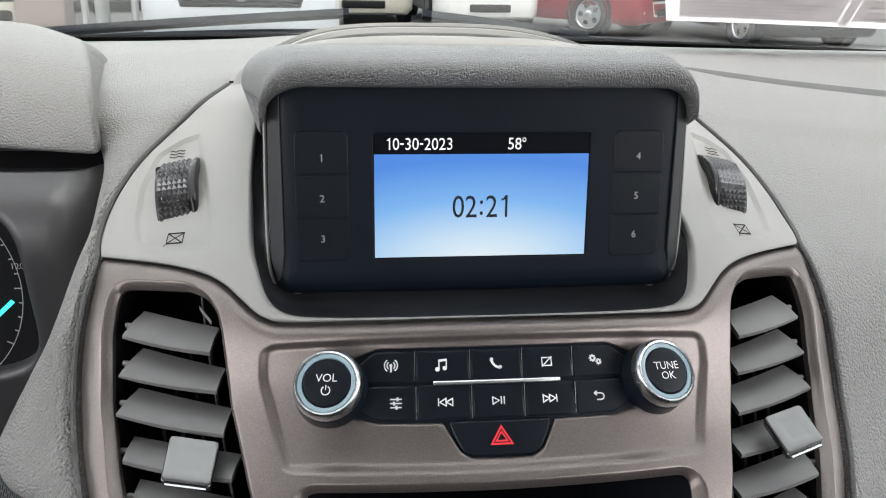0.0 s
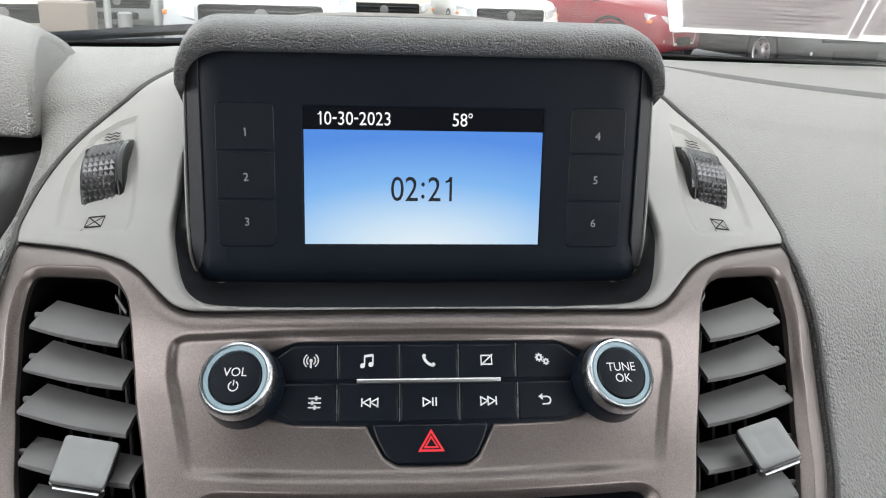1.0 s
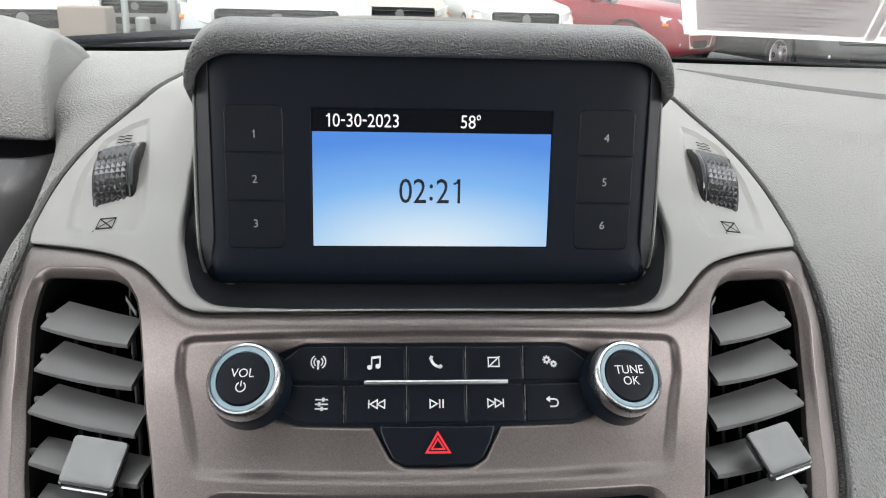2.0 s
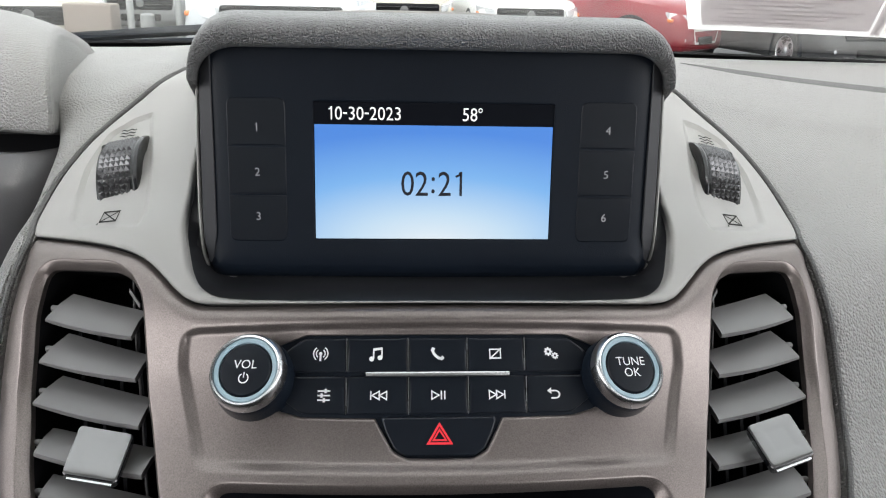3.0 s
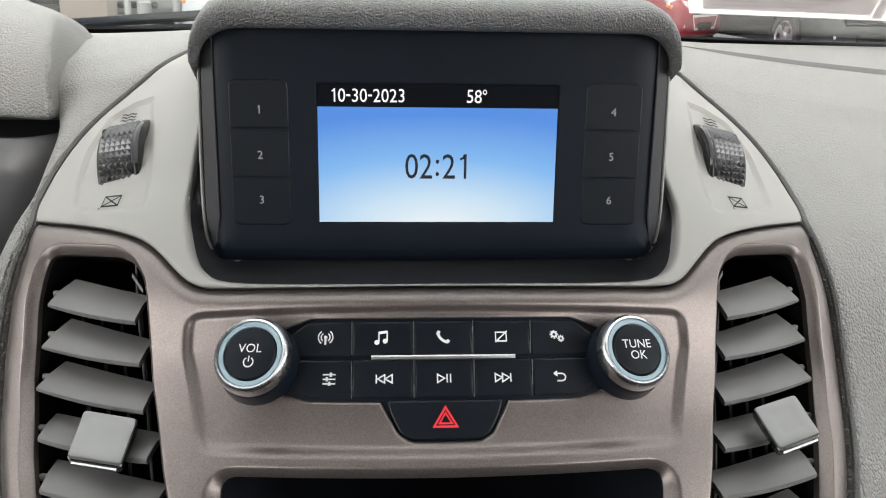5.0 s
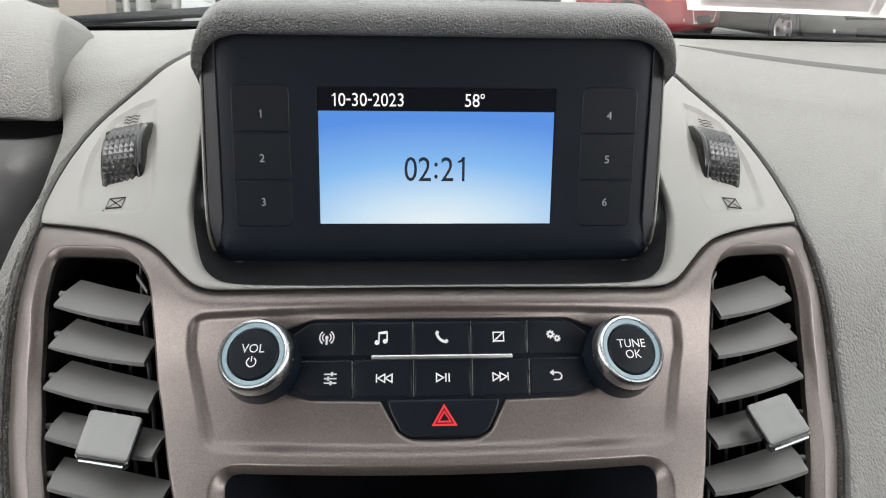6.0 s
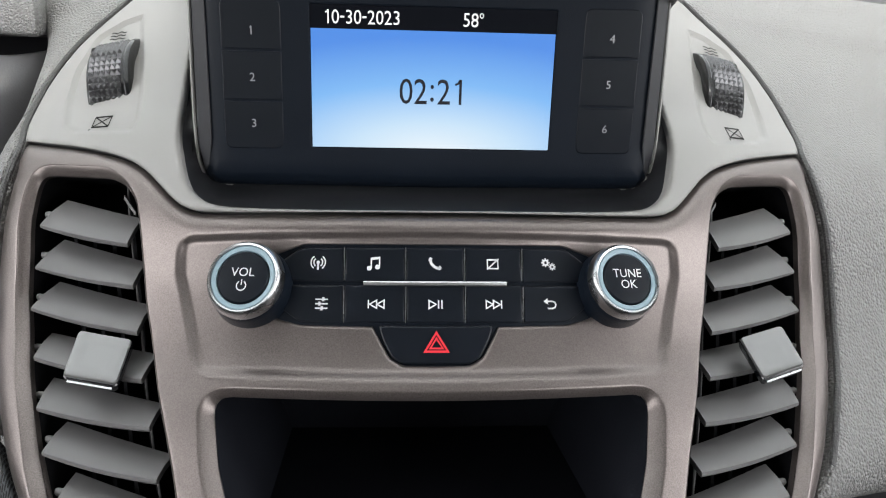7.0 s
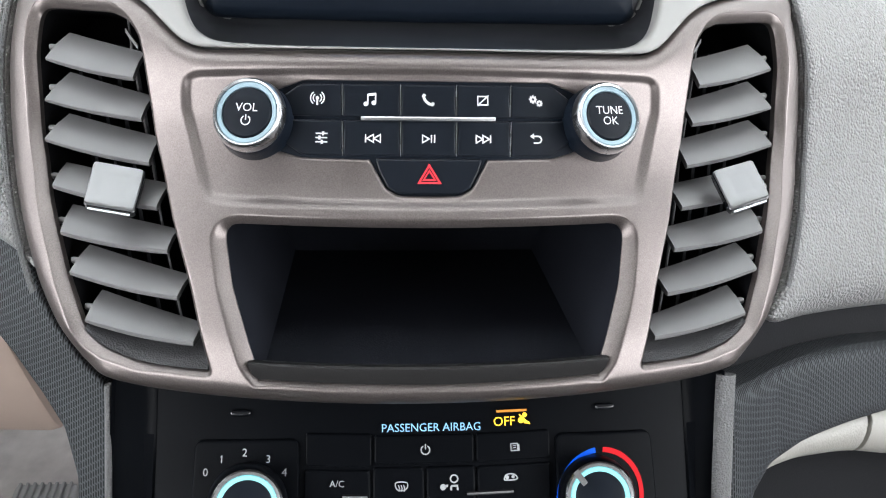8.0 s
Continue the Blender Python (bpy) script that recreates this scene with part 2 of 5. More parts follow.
def sheet(outer, depth, holes=(), edge=ROUND2, hole_edges=None, back=6.0, step=5.0, gap=2.5, place=None, rings=(), hole_back=None, hole_gap=None):
    """A curved plate: an outline with holes in the x-z plane, with depth(x, z) as its surface, an edge profile of
    (distance, drop) at the outline and at each hole, and side walls that reach back."""
    from mathutils.geometry import delaunay_2d_cdt
    crisp = lambda prof: tuple(prof) + ((prof[-1][0] * 1.3 + 0.25, prof[-1][1]),)
    edge = crisp(edge)
    hole_edges = [crisp(q) for q in hole_edges] if hole_edges else None
    outer = resample(outer, gap)
    holes = [resample(h, hole_gap or gap) for h in holes]
    profiles = [edge] + list(hole_edges or [edge] * len(holes))
    loops = [outer] + holes
    pts, edges = [], []
    for l in loops:
        n0 = len(pts)
        pts += list(l)
        edges += [(n0 + i, n0 + (i + 1) % len(l)) for i in range(len(l))]
    extra = []
    for i, (l, prof) in enumerate(zip(loops, profiles)):
        for d, _ in prof:
            if d > 0:
                o = offset(l, d if i == 0 else -d)
                extra.append(o[gap_to(o, l) > 0.93 * d])
    for ring in rings:
        extra.append(resample(ring, gap))
    lo, hi = outer.min(0), outer.max(0)
    gx, gz = np.meshgrid(np.arange(lo[0] + step / 2, hi[0], step), np.arange(lo[1] + step / 2, hi[1], step))
    grid = np.stack([gx.ravel(), gz.ravel()], 1)
    widest = max([p[-1][0] for p in profiles])
    keep = np.ones(len(grid), bool)
    for l, prof in zip(loops, profiles):
        keep &= gap_to(grid, l) > prof[-1][0] + 0.35 * step
    if rings:
        for ring in rings:
            keep &= gap_to(grid, ring) > 0.4 * step
    extra.append(grid[keep])
    extra = np.vstack(extra)
    ok = inside(extra, outer)
    for h in holes:
        ok &= ~inside(extra, h)
    for l in loops:
        ok &= gap_to(extra, l) > 0.12
    pts = np.vstack([np.array(pts), extra[ok]])
    v2, _, f2, *_ = delaunay_2d_cdt([Vector(p) for p in pts], edges, [], 0, 1e-5)
    v2 = np.array([tuple(v) for v in v2])
    cen = np.array([v2[list(f)].mean(0) for f in f2])
    good = inside(cen, outer)
    for h in holes:
        good &= ~inside(cen, h)

    def high(p):
        y = np.asarray(depth(p[:, 0], p[:, 1]), float)
        for l, prof in zip(loops, profiles):
            d = gap_to(p, l)
            y = y + np.interp(d, [q[0] for q in prof], [q[1] for q in prof])
        return y

    place = place or (lambda u, v, h: (u, h, v))
    y = high(v2)
    V = [place(*q) for q in zip(v2[:, 0], v2[:, 1], y)]
    F = []
    for f, g in zip(f2, good):
        if g:
            a, b, c = v2[list(f)]
            cw = (b[0] - a[0]) * (c[1] - a[1]) - (b[1] - a[1]) * (c[0] - a[0])
            F.append(tuple(f) if cw > 0 else tuple(f)[::-1])
    for i, l in enumerate(loops):
        deep = back if i == 0 or hole_back is None else hole_back
        if deep <= 0:
            continue
        yl = high(l)
        n0, n = len(V), len(l)
        V += [place(*q) for q in zip(l[:, 0], l[:, 1], yl)] + [place(*q) for q in zip(l[:, 0], l[:, 1], yl + deep)]
        area = np.sum(l[:, 0] * np.roll(l[:, 1], -1) - np.roll(l[:, 0], -1) * l[:, 1])
        for k in range(n):
            q = (n0 + k, n0 + n + k, n0 + n + (k + 1) % n, n0 + (k + 1) % n)
            F.append(q[::-1] if (area > 0) == (i > 0) else q)
    return V, F


def loft(rings, cap=True, closed=True):
    n = len(rings[0])
    V = [tuple(p) for r in rings for p in r]
    F = []
    for i in range(len(rings) - 1):
        for k in range(n if closed else n - 1):
            F.append((i * n + k, i * n + (k + 1) % n, (i + 1) * n + (k + 1) % n, (i + 1) * n + k))
    if cap:
        F.append(tuple(range(n))[::-1])
        F.append(tuple(range((len(rings) - 1) * n, len(rings) * n)))
    return V, F


def frame_at(x, z, surface=skin, flip=False):
    """Centre and axes of the surface at a place: right, up, and out towards the viewer."""
    e = 0.5
    o = np.array([x, float(surface(x, z)), z])
    r = np.array([2 * e, float(surface(x + e, z) - surface(x - e, z)), 0])
    u = np.array([0, float(surface(x, z + e) - surface(x, z - e)), 2 * e])
    r /= np.linalg.norm(r)
    n = np.cross(r, u)
    n /= np.linalg.norm(n)
    if n[1] > 0:
        n = -n
    u = np.cross(n, r)
    return o, r, u, n


def turned(fr, profile, n=48, cap=True):
    """A body of revolution on a frame: profile of (radius, height above the surface)."""
    o, r, u, w = fr
    ang = np.arange(n) * 2 * np.pi / n
    rings = [[o + rad * (np.cos(a) * r + np.sin(a) * u) + h * w for a in ang] for rad, h in profile]
    return loft(rings, cap)


def join(*geos):
    V, F = [], []
    for v, f in geos:
        n = len(V)
        V += [tuple(p) for p in v]
        F += [tuple(i + n for i in q) for q in f]
    return V, F


def block(cx, cy, cz, sx, sy, sz, r=0.0, n=3):
    """A box with rounded edges."""
    bm = bmesh.new()
    bmesh.ops.create_cube(bm, size=1, matrix=Matrix.Translation((cx, cy, cz)) @ Matrix.Diagonal((sx, sy, sz, 1)))
    if r:
        bmesh.ops.bevel(bm, geom=bm.edges[:], offset=r, segments=n, affect="EDGES", profile=0.5)
    bm.verts.index_update()
    out = [tuple(v.co) for v in bm.verts], [tuple(v.index for v in f.verts) for f in bm.faces]
    bm.free()
    return out


def ribbon(points, width, closed=False):
    """A flat stroke in two dimensions, as outline quads."""
    p = np.array(points, float)
    n = len(p)
    t = np.zeros_like(p)
    for i in range(n):
        a = p[i - 1] if closed or i else p[i]
        b = p[(i + 1) % n] if closed or i < n - 1 else p[i]
        d = b - a
        t[i] = d / max(np.linalg.norm(d), 1e-9)
    m = np.stack([-t[:, 1], t[:, 0]], 1) * width / 2
    for i in range(n):
        if closed or 0 < i < n - 1:
            a, b = p[i] - p[i - 1], p[(i + 1) % n] - p[i]
            c = abs(float(a @ b)) / max(np.linalg.norm(a) * np.linalg.norm(b), 1e-9)
            ang = math.acos(max(-1, min(1, float(a @ b) / max(np.linalg.norm(a) * np.linalg.norm(b), 1e-9))))
            m[i] /= max(0.5, math.cos(ang / 2))
    V = [tuple(q) for q in np.vstack([p + m, p - m])]
    F = [(i, i + n, (i + 1) % n + n, (i + 1) % n) for i in range(n if closed else n - 1)]
    return V, F


def disc(cx, cz, r, n=16):
    return [(cx + r * math.cos(2 * math.pi * k / n), cz + r * math.sin(2 * math.pi * k / n)) for k in range(n)], [tuple(range(n))]


def ring(cx, cz, r, w, a0=0, a1=360, n=24):
    full = abs(a1 - a0) >= 360
    k = n if full else n + 1
    ang = [radians(a0 + (a1 - a0) * i / n) for i in range(k)]
    return ribbon([(cx + r * math.cos(a), cz + r * math.sin(a)) for a in ang], w, closed=full)


def drawn(shape, fr, lift=0.15, thick=0.12):
    """Lays a flat shape on a frame as a thin print."""
    o, r, u, w = fr
    V, F = shape
    n = len(V)
    top = [o + x * r + z * u + lift * w for x, z in V]
    low = [o + x * r + z * u + (lift - thick) * w for x, z in V]
    fix = []
    for f in F:
        a = sum(V[f[i]][0] * V[f[(i + 1) % len(f)]][1] - V[f[(i + 1) % len(f)]][0] * V[f[i]][1] for i in range(len(f)))
        fix.append(f if a > 0 else f[::-1])
    return top, fix


# ---- things and parts ----
ORIGIN = {}


def thing(name, origin, label, category, group="", kind="", base=DASH):
    ob = new(name)
    ob.empty_display_size = 0.02
    m = base @ Matrix.Translation(origin)
    loc, rot, _ = m.decompose()
    ob.matrix_world = Matrix.LocRotScale(loc, rot, None)
    unit = m.to_scale()[0]
    ORIGIN[ob.name] = (np.array(origin, float), unit)
    return tagged(ob, label, category, group, kind)


def mesh_of(name, geo, mat, origin=(0, 0, 0), unit=1.0, smooth=38):
    V, F = geo
    me = bpy.data.meshes.new(name)
    me.from_pydata([tuple((np.array(v, float) - origin) * unit) for v in V], [], [tuple(int(i) for i in f) for f in F])
    me.materials.append(mat)
    me.validate()
    if smooth:
        me.shade_smooth()
        me.set_sharp_from_angle(angle=radians(smooth))
    me.update()
    return me


def part(name, geo, mat, parent, label="", smooth=38):
    origin, unit = ORIGIN[parent.name]
    ob = new(name, mesh_of(name, geo, mat, origin, unit, smooth))
    ob.parent = parent
    ORIGIN[ob.name] = (origin, unit)
    return tagged(ob, label) if label else ob


def words(text, size, spread=1.0, bold=0.0):
    """Lettering as a flat shape around its centre; size is the capital height."""
    if text == "1":
        stem = ribbon([(0.06 * size, -0.5 * size), (0.06 * size, 0.5 * size)], 0.13 * size * max(spread, 0.8))
        flag = ribbon([(-0.16 * size, 0.29 * size), (-0.02 * size, 0.35 * size), (0.03 * size, 0.47 * size)], 0.085 * size)
        return join(stem, flag)
    cu = bpy.data.curves.new("lettering", "FONT")
    cu.body, cu.align_x, cu.align_y, cu.size = text, "CENTER", "CENTER", size / 0.69
    cu.resolution_u = 3
    cu.offset = bold * size
    ob = bpy.data.objects.new("lettering", cu)
    scene.collection.objects.link(ob)
    dg = bpy.context.evaluated_depsgraph_get()
    me = bpy.data.meshes.new_from_object(ob.evaluated_get(dg))
    V = [(v.co.x * spread, v.co.y) for v in me.vertices]
    F = [tuple(p.vertices) for p in me.polygons]
    bpy.data.objects.remove(ob)
    bpy.data.meshes.remove(me)
    bpy.data.curves.remove(cu)
    return V, F


def spaced(text, size, pitch, spread):
    """Lettering with every figure in a cell of one width, and narrower marks between."""
    cells = [pitch * (0.62 if c in "-:\u00b0" else 1.0) for c in text]
    x, out = -sum(cells) / 2, []
    for c, w in zip(text, cells):
        lone = words(c, size, spread)
        mid = (max(v[0] for v in lone[0]) + min(v[0] for v in lone[0])) / 2
        dz = {"-": 0.0, ":": -0.06, "\u00b0": 0.33}.get(c)
        base = (max(v[1] for v in lone[0]) + min(v[1] for v in lone[0])) / 2
        out.append(moved(lone, x + w / 2 - mid, -base + (dz or 0.0) * size))
        x += w
    return join(*out)


def moved(shape, dx, dz, s=1.0):
    return [(x * s + dx, z * s + dz) for x, z in shape[0]], shape[1]


_c, _s = math.cos(radians(25.5)), math.sin(radians(25.5))


def level(x, yw, zw):
    """From level axes (z upright) to the dashboard's leaning axes."""
    return x, _c * yw - _s * zw, _s * yw + _c * zw


GROUND = Matrix.Identity(4)    # metres, upright, from the ground


# ---- dashboard pads ----
# right half of the edge where the grey centre surround meets the pads, from the top down
EDGE = [(125, 187), (138, 169), (153, 152), (167, 136), (176, 118), (180, 100), (178, 86), (174.5, 79.5), (177.5, 66),
        (179.5, 45), (180.5, 20), (176, -5), (167, -28), (158.5, -45), (146.5, -63), (132, -75)]

dashboard = thing("dashboard", (0, 200, 100), "dark grey grained van dashboard with soft moulded pads", "dashboard", kind="structure")
PAD_EDGE = ((0, 7.0), (0.6, 4.4), (1.6, 2.4), (3.2, 0.9), (6, 0.0))


def pad_depth(x, z):
    d = np.maximum(-48 - np.asarray(z, float), 0)
    tuck = np.clip((np.asarray(x, float) - 140) / 25, 0, 1) * 0.035 * d * d
    return skin(x, z) + 1.0 + tuck


def eased(line, times=8):
    """A line with its kinks smoothed away, its ends kept."""
    p = np.array(line, float)
    for _ in range(times):
        p[1:-1] = (p[:-2] + 2 * p[1:-1] + p[2:]) / 4
    return p


edge_r = eased(curve(EDGE, closed=False, per=5))
right_pad = np.vstack([edge_r[:-5], [(152, -66), (165, -71), (205, -72.5), (260, -75), (420, -86), (620, -98), (900, -106), (900, 452), (600, 456), (300, 458), (60, 458), (60, 215)]])
part("dash_pad", sheet(right_pad[::-1], pad_depth, edge=PAD_EDGE, back=20, step=9, gap=4), DASHSKIN, dashboard, "grey grained passenger dash pad")
# the driver's side ends in a rounded rib beside the instrument hood
rib = [(-133.5, -76.5), (-148.5, -62.5), (-163, -43), (-186, -33), (-210, -24), (-221, -9), (-218, 6), (-209, 26), (-200, 44), (-194, 66), (-191, 90), (-192, 115), (-194, 136), (-201, 152), (-216, 172), (-232, 190)]
left_pad = np.vstack([edge_r * (-1, 1), curve(rib, closed=False, per=4), [(-250, 214), (-272, 243), (-310, 290), (-420, 330), (-900, 340), (-900, 452), (-300, 458), (-60, 458), (-60, 215)]])
RIB_EDGE = ((0, 16), (1, 11), (3, 6.5), (6, 3.2), (10, 1.2), (16, 0))
part("dash_pad", sheet(left_pad, pad_depth, edge=RIB_EDGE, back=60, step=8, gap=4), SOFT, dashboard, "grey grained centre rib of the driver's dash")
# wedge-shaped dark strip across the passenger side, standing for a step's shade
gx = np.linspace(206, 840, 60)
g_up = np.interp(gx, (206, 225, 253, 291, 360, 600, 840), (249.5, 249, 242.5, 233.5, 222, 190, 165))
g_lo = np.interp(gx, (206, 218, 237, 280, 345, 600, 840), (249, 241.5, 232, 222.5, 211.5, 178, 152))
rows = []
for x, za, zb in zip(gx, g_up, g_lo):
    zz = np.linspace(za, zb, 6)
    hump = np.array([0.2, -0.3, -0.4, -0.3, 0.0, 0.8])
    rows.append([(x, float(pad_depth(x, z)) - 0.9 + h, z) for z, h in zip(zz, hump)])
part("step_shade", loft(rows, cap=False, closed=False), SHADESKIN, dashboard, "dark strip for the shade of a step in the pad")

# ---- grey centre surround round the display ----
for s in (-1, 1):
    bead = []
    for k, (x, z) in enumerate(edge_r[:-9]):
        y = float(skin(x, z)) + 0.6
        a, b = edge_r[max(k - 1, 0)], edge_r[min(k + 1, len(edge_r) - 1)]
        t = (b - a) / np.linalg.norm(b - a)
        bead.append([(s * (x - t[1] * 1.5 * math.cos(q)), y - 1.5 * math.sin(q), z + t[0] * 1.5 * math.cos(q)) for q in np.linspace(0, 2 * math.pi, 9)[:-1]])
    part("edge_bead", loft(bead), BEAD, dashboard, "dark grained bead along the pad edge")
SEAM = [(0, 46), (56, 46), (84, 46.4), (92, 48), (97.5, 51.5), (104, 57.5), (111, 63.5), (121, 68.8), (140, 74), (173, 79.8)]
seam = curve(SEAM, closed=False, per=6)
surround_half = np.vstack([[(0, 187)], edge_r[:36] * (0.99, 1), (seam[::-1] + (0, 0.9))])
surround_outline = mirrored(surround_half)[::-1]
WELL = mirrored(np.vstack([[(0, 176), (100, 176)], curve([(104, 168), (103.5, 120), (99.6, 84), (96.6, 70), (92.8, 59.0), (87.4, 52.6), (78, 49.3), (57, 48.1), (30, 47.7), (0, 47.6)], closed=False, per=5)]))
POD = [(134, 148.5), (144, 146), (157, 138), (163, 118), (161, 98), (156, 86), (148, 82), (119, 79.5), (118, 87), (124, 113)]
pod = rounded(POD, [2, 8, 8, 20, 20, 6, 6, 5, 4, 60], 4)


def dish(p, loop, deep, wide):
    """How far a pressed-in field lies below its surroundings."""
    d = np.where(inside(p, loop), gap_to(p, loop), 0)
    s = np.clip(d / wide, 0, 1)
    return deep * s * s * (3 - 2 * s)


def surround_depth(x, z):
    p = np.stack([np.abs(x), z], 1)
    return skin(x, z) + dish(p, pod, 2.6, 2.8)


surround = thing("centre_surround", (0, 20, 60), "satin grey plastic surround of the display with two air flow thumbwheels", "dash trim")
part("surround_panel", sheet(surround_outline, surround_depth, holes=[WELL], edge=((0, 1.6), (0.3, 0.8), (0.9, 0.25), (1.8, 0)), back=14, step=4, gap=2.5, hole_edges=[((0, 2.4), (0.3, 1.3), (0.9, 0.4), (1.8, 0))], hole_back=30,
     rings=[pod, pod * (-1, 1), offset(pod, 1.4), offset(pod, 1.4) * (-1, 1), offset(pod, 2.8), offset(pod, 2.8) * (-1, 1), offset(pod, 3.6), offset(pod, 3.6) * (-1, 1), offset(pod, -0.8), offset(pod, -0.8) * (-1, 1)]), GREY, surround)


def thumbwheel(side):
    o, r, u, w = frame_at(141.5 * side, 113)
    r = np.array([1.0, 0.14 * side, 0.0])
    u = np.array([0.14 * side, 0.50, 1.0])
    r /= np.linalg.norm(r)
    w = np.cross(r, u)
    w *= (-1 if w[1] > 0 else 1) / np.linalg.norm(w)
    u /= np.linalg.norm(u)
    o = o + (0, 0, -2.2)
    c = o - 26.6 * w
    R, rows, cols, half = 33.0, 18, 6, 8.0
    V, F = [], []
    def at(a, s, up=0.0):
        return c + (R + up - 0.16 * side * s) * (math.cos(a) * w + math.sin(a) * u) + s * r
    span = radians(50)
    for i in range(rows + 1):
        for k in range(cols + 1):
            V.append(at(-span + 2 * span * i / rows, -half + 2 * half * k / cols))
    for i in range(rows):
        for k in range(cols):
            a, m = i * (cols + 1) + k, len(V)
            V.append(at(-span + 2 * span * (i + 0.5) / rows, -half + 2 * half * (k + 0.5) / cols, 1.3))
            b, d, e = a + 1, a + cols + 2, a + cols + 1
            F += [(a, b, m), (b, d, m), (d, e, m), (e, a, m)]
    wheel = thing("thumbwheel", tuple(o), "glossy black air flow thumbwheel with a diamond-cut grip", "thumbwheel", "thumbwheels beside the display")
    ang = np.linspace(-radians(52), radians(52), 32)

    def drum(s0, s1, rad, soft=1.0):
        prof = [(s0, rad - 6), (s0, rad - soft), (s0 + soft * 0.3, rad - soft * 0.3), (s0 + soft, rad), (s1 - soft, rad), (s1 - soft * 0.3, rad - soft * 0.3), (s1, rad - soft), (s1, rad - 6)]
        rings = [[c + (q - 0.16 * side * s) * (math.cos(a) * w + math.sin(a) * u) + s * r for s, q in prof] for a in ang]
        return loft(rings, cap=True)
    part("grip", (V, F), GRIP, wheel, "diamond-cut grip", smooth=0)
    part("drum", drum(-half - 1.3, half + 1.3, R - 0.15), WHEELBLACK, wheel)
    inner = (half + 0.5, half + 4.2) if side < 0 else (-half - 4.2, -half - 0.5)
    part("flange", drum(inner[0], inner[1], R + 0.9, 1.8), WHEELBLACK, wheel, "smooth glossy rim")
    hole_ = rect(-half - 2.6 - (3.4 if side > 0 else 0), -20.6, half + 2.6 + (3.4 if side < 0 else 0), 20.6, 2.0, 4)
    part("slot", loft([[o + a * r + b * u + h * w for a, b in hole_] for h in (-6.0, -2.2)]), DEEP, wheel, "black slot round the wheel")
    return wheel


for side in (-1, 1):
    joint = [[(side * x, float(skin(x, z)) - 0.4 + h, z + d) for h, d in ((0, -0.5), (0, 0.5), (1.5, 0.5), (1.5, -0.5))] for x, z in ((112, 186.6), (118, 187.6), (125.5, 189.2))]
    part("panel_joint", loft(joint), DARKPRINT, surround, "dark joint line in the surround")


def draped(shape, x0, z0, lift=0.3):
    """A flat print laid on the surround's curved face."""
    V, F = shape
    P = np.array(V) + (x0, z0)
    y = surround_depth(P[:, 0], P[:, 1]) - lift
    fix = [f if sum(V[f[i]][0] * V[f[(i + 1) % len(f)]][1] - V[f[(i + 1) % len(f)]][0] * V[f[i]][1] for i in range(len(f))) > 0 else f[::-1] for f in F]
    return [(a, float(b), c) for (a, c), b in zip(P, y)], fix


for side in (-1, 1):
    thumbwheel(side)
    waves = join(*[ribbon([(-4.2 + 0.84 * k, dz + 0.45 * math.sin(k * 1.25)) for k in range(11)], 0.65) for dz in (-1.9, 0, 1.9)])
    part("air_open_icon", draped(waves, 145.7 * side, 137), DARKPRINT, surround, smooth=0)
    cross = join(ribbon([(-4, -2.6), (4, -2.6), (4, 2.6), (-4, 2.6)], 0.65, True), ribbon([(-4, -2.6), (4, 2.6)], 0.55), ribbon([(-4, 2.6), (4, -2.6)], 0.55), ribbon([(-4.6 * 1, -3.2), (-4.6, -4.2)], 0.6))
    part("air_closed_icon", draped(cross, 137 * side, 87.5), DARKPRINT, surround, smooth=0)

STRIP = mirrored(rounded([(0, 34.6), (47, 34.6), (57, 31), (66, 27), (66, 15), (56, 9), (48, 7), (22, 6.6), (19.5, 2), (16, -4.2), (11.5, -6.6), (0, -6.8)], [0, 8, 6, 0, 0, 5, 8, 1, 4, 4, 5, 0], 4))

# ---- bronze-grey trim fascia ----
OUTER = [(176.5, 66), (178.5, 45), (179.5, 20), (175, -5), (166, -28), (157.5, -45), (145.5, -62), (131.5, -75), (114, -82), (90, -84), (50, -84.5), (0, -84.5)]
fascia_half = np.vstack([seam, eased(curve([(173, 79.8)] + OUTER, closed=False, per=5))[1:]])
fascia_outline = mirrored(fascia_half)[::-1]
VENT = [(161, 64.5), (126, 61.5), (117.5, 58), (113, 52), (111, 44), (106.5, 14), (97.5, -17), (89, -41), (80.5, -70), (107, -70), (123, -66.5), (132, -61), (142, -42), (153.5, -14), (161, 15), (162.5, 45)]
vent_hole = resample(np.vstack([rounded(VENT, [4, 10, 8, 8, 20, 40, 40, 40, 1, 20, 14, 6, 20, 40, 40, 30], 5)]), 2.0)
for _ in range(9):
    soft = (np.roll(vent_hole, 1, 0) + 2 * vent_hole + np.roll(vent_hole, -1, 0)) / 4
    keep = np.hypot(*(vent_hole - (80.5, -70)).T) < 4
    vent_hole = np.where(keep[:, None], vent_hole, soft)


def crest_of(hole):
    """The rim's outer line: wide at the top and outside, narrow beside the radio."""
    n = hole - offset(hole, 1.0)
    w = 0.22 + 0.78 * np.clip(1.3 * n[:, 0] + 1.1 * np.maximum(n[:, 1], 0), 0, 1)
    for _ in range(6):
        w = (np.roll(w, 1) + w + np.roll(w, -1)) / 3
    return hole + n * (4.4 * w)[:, None], w


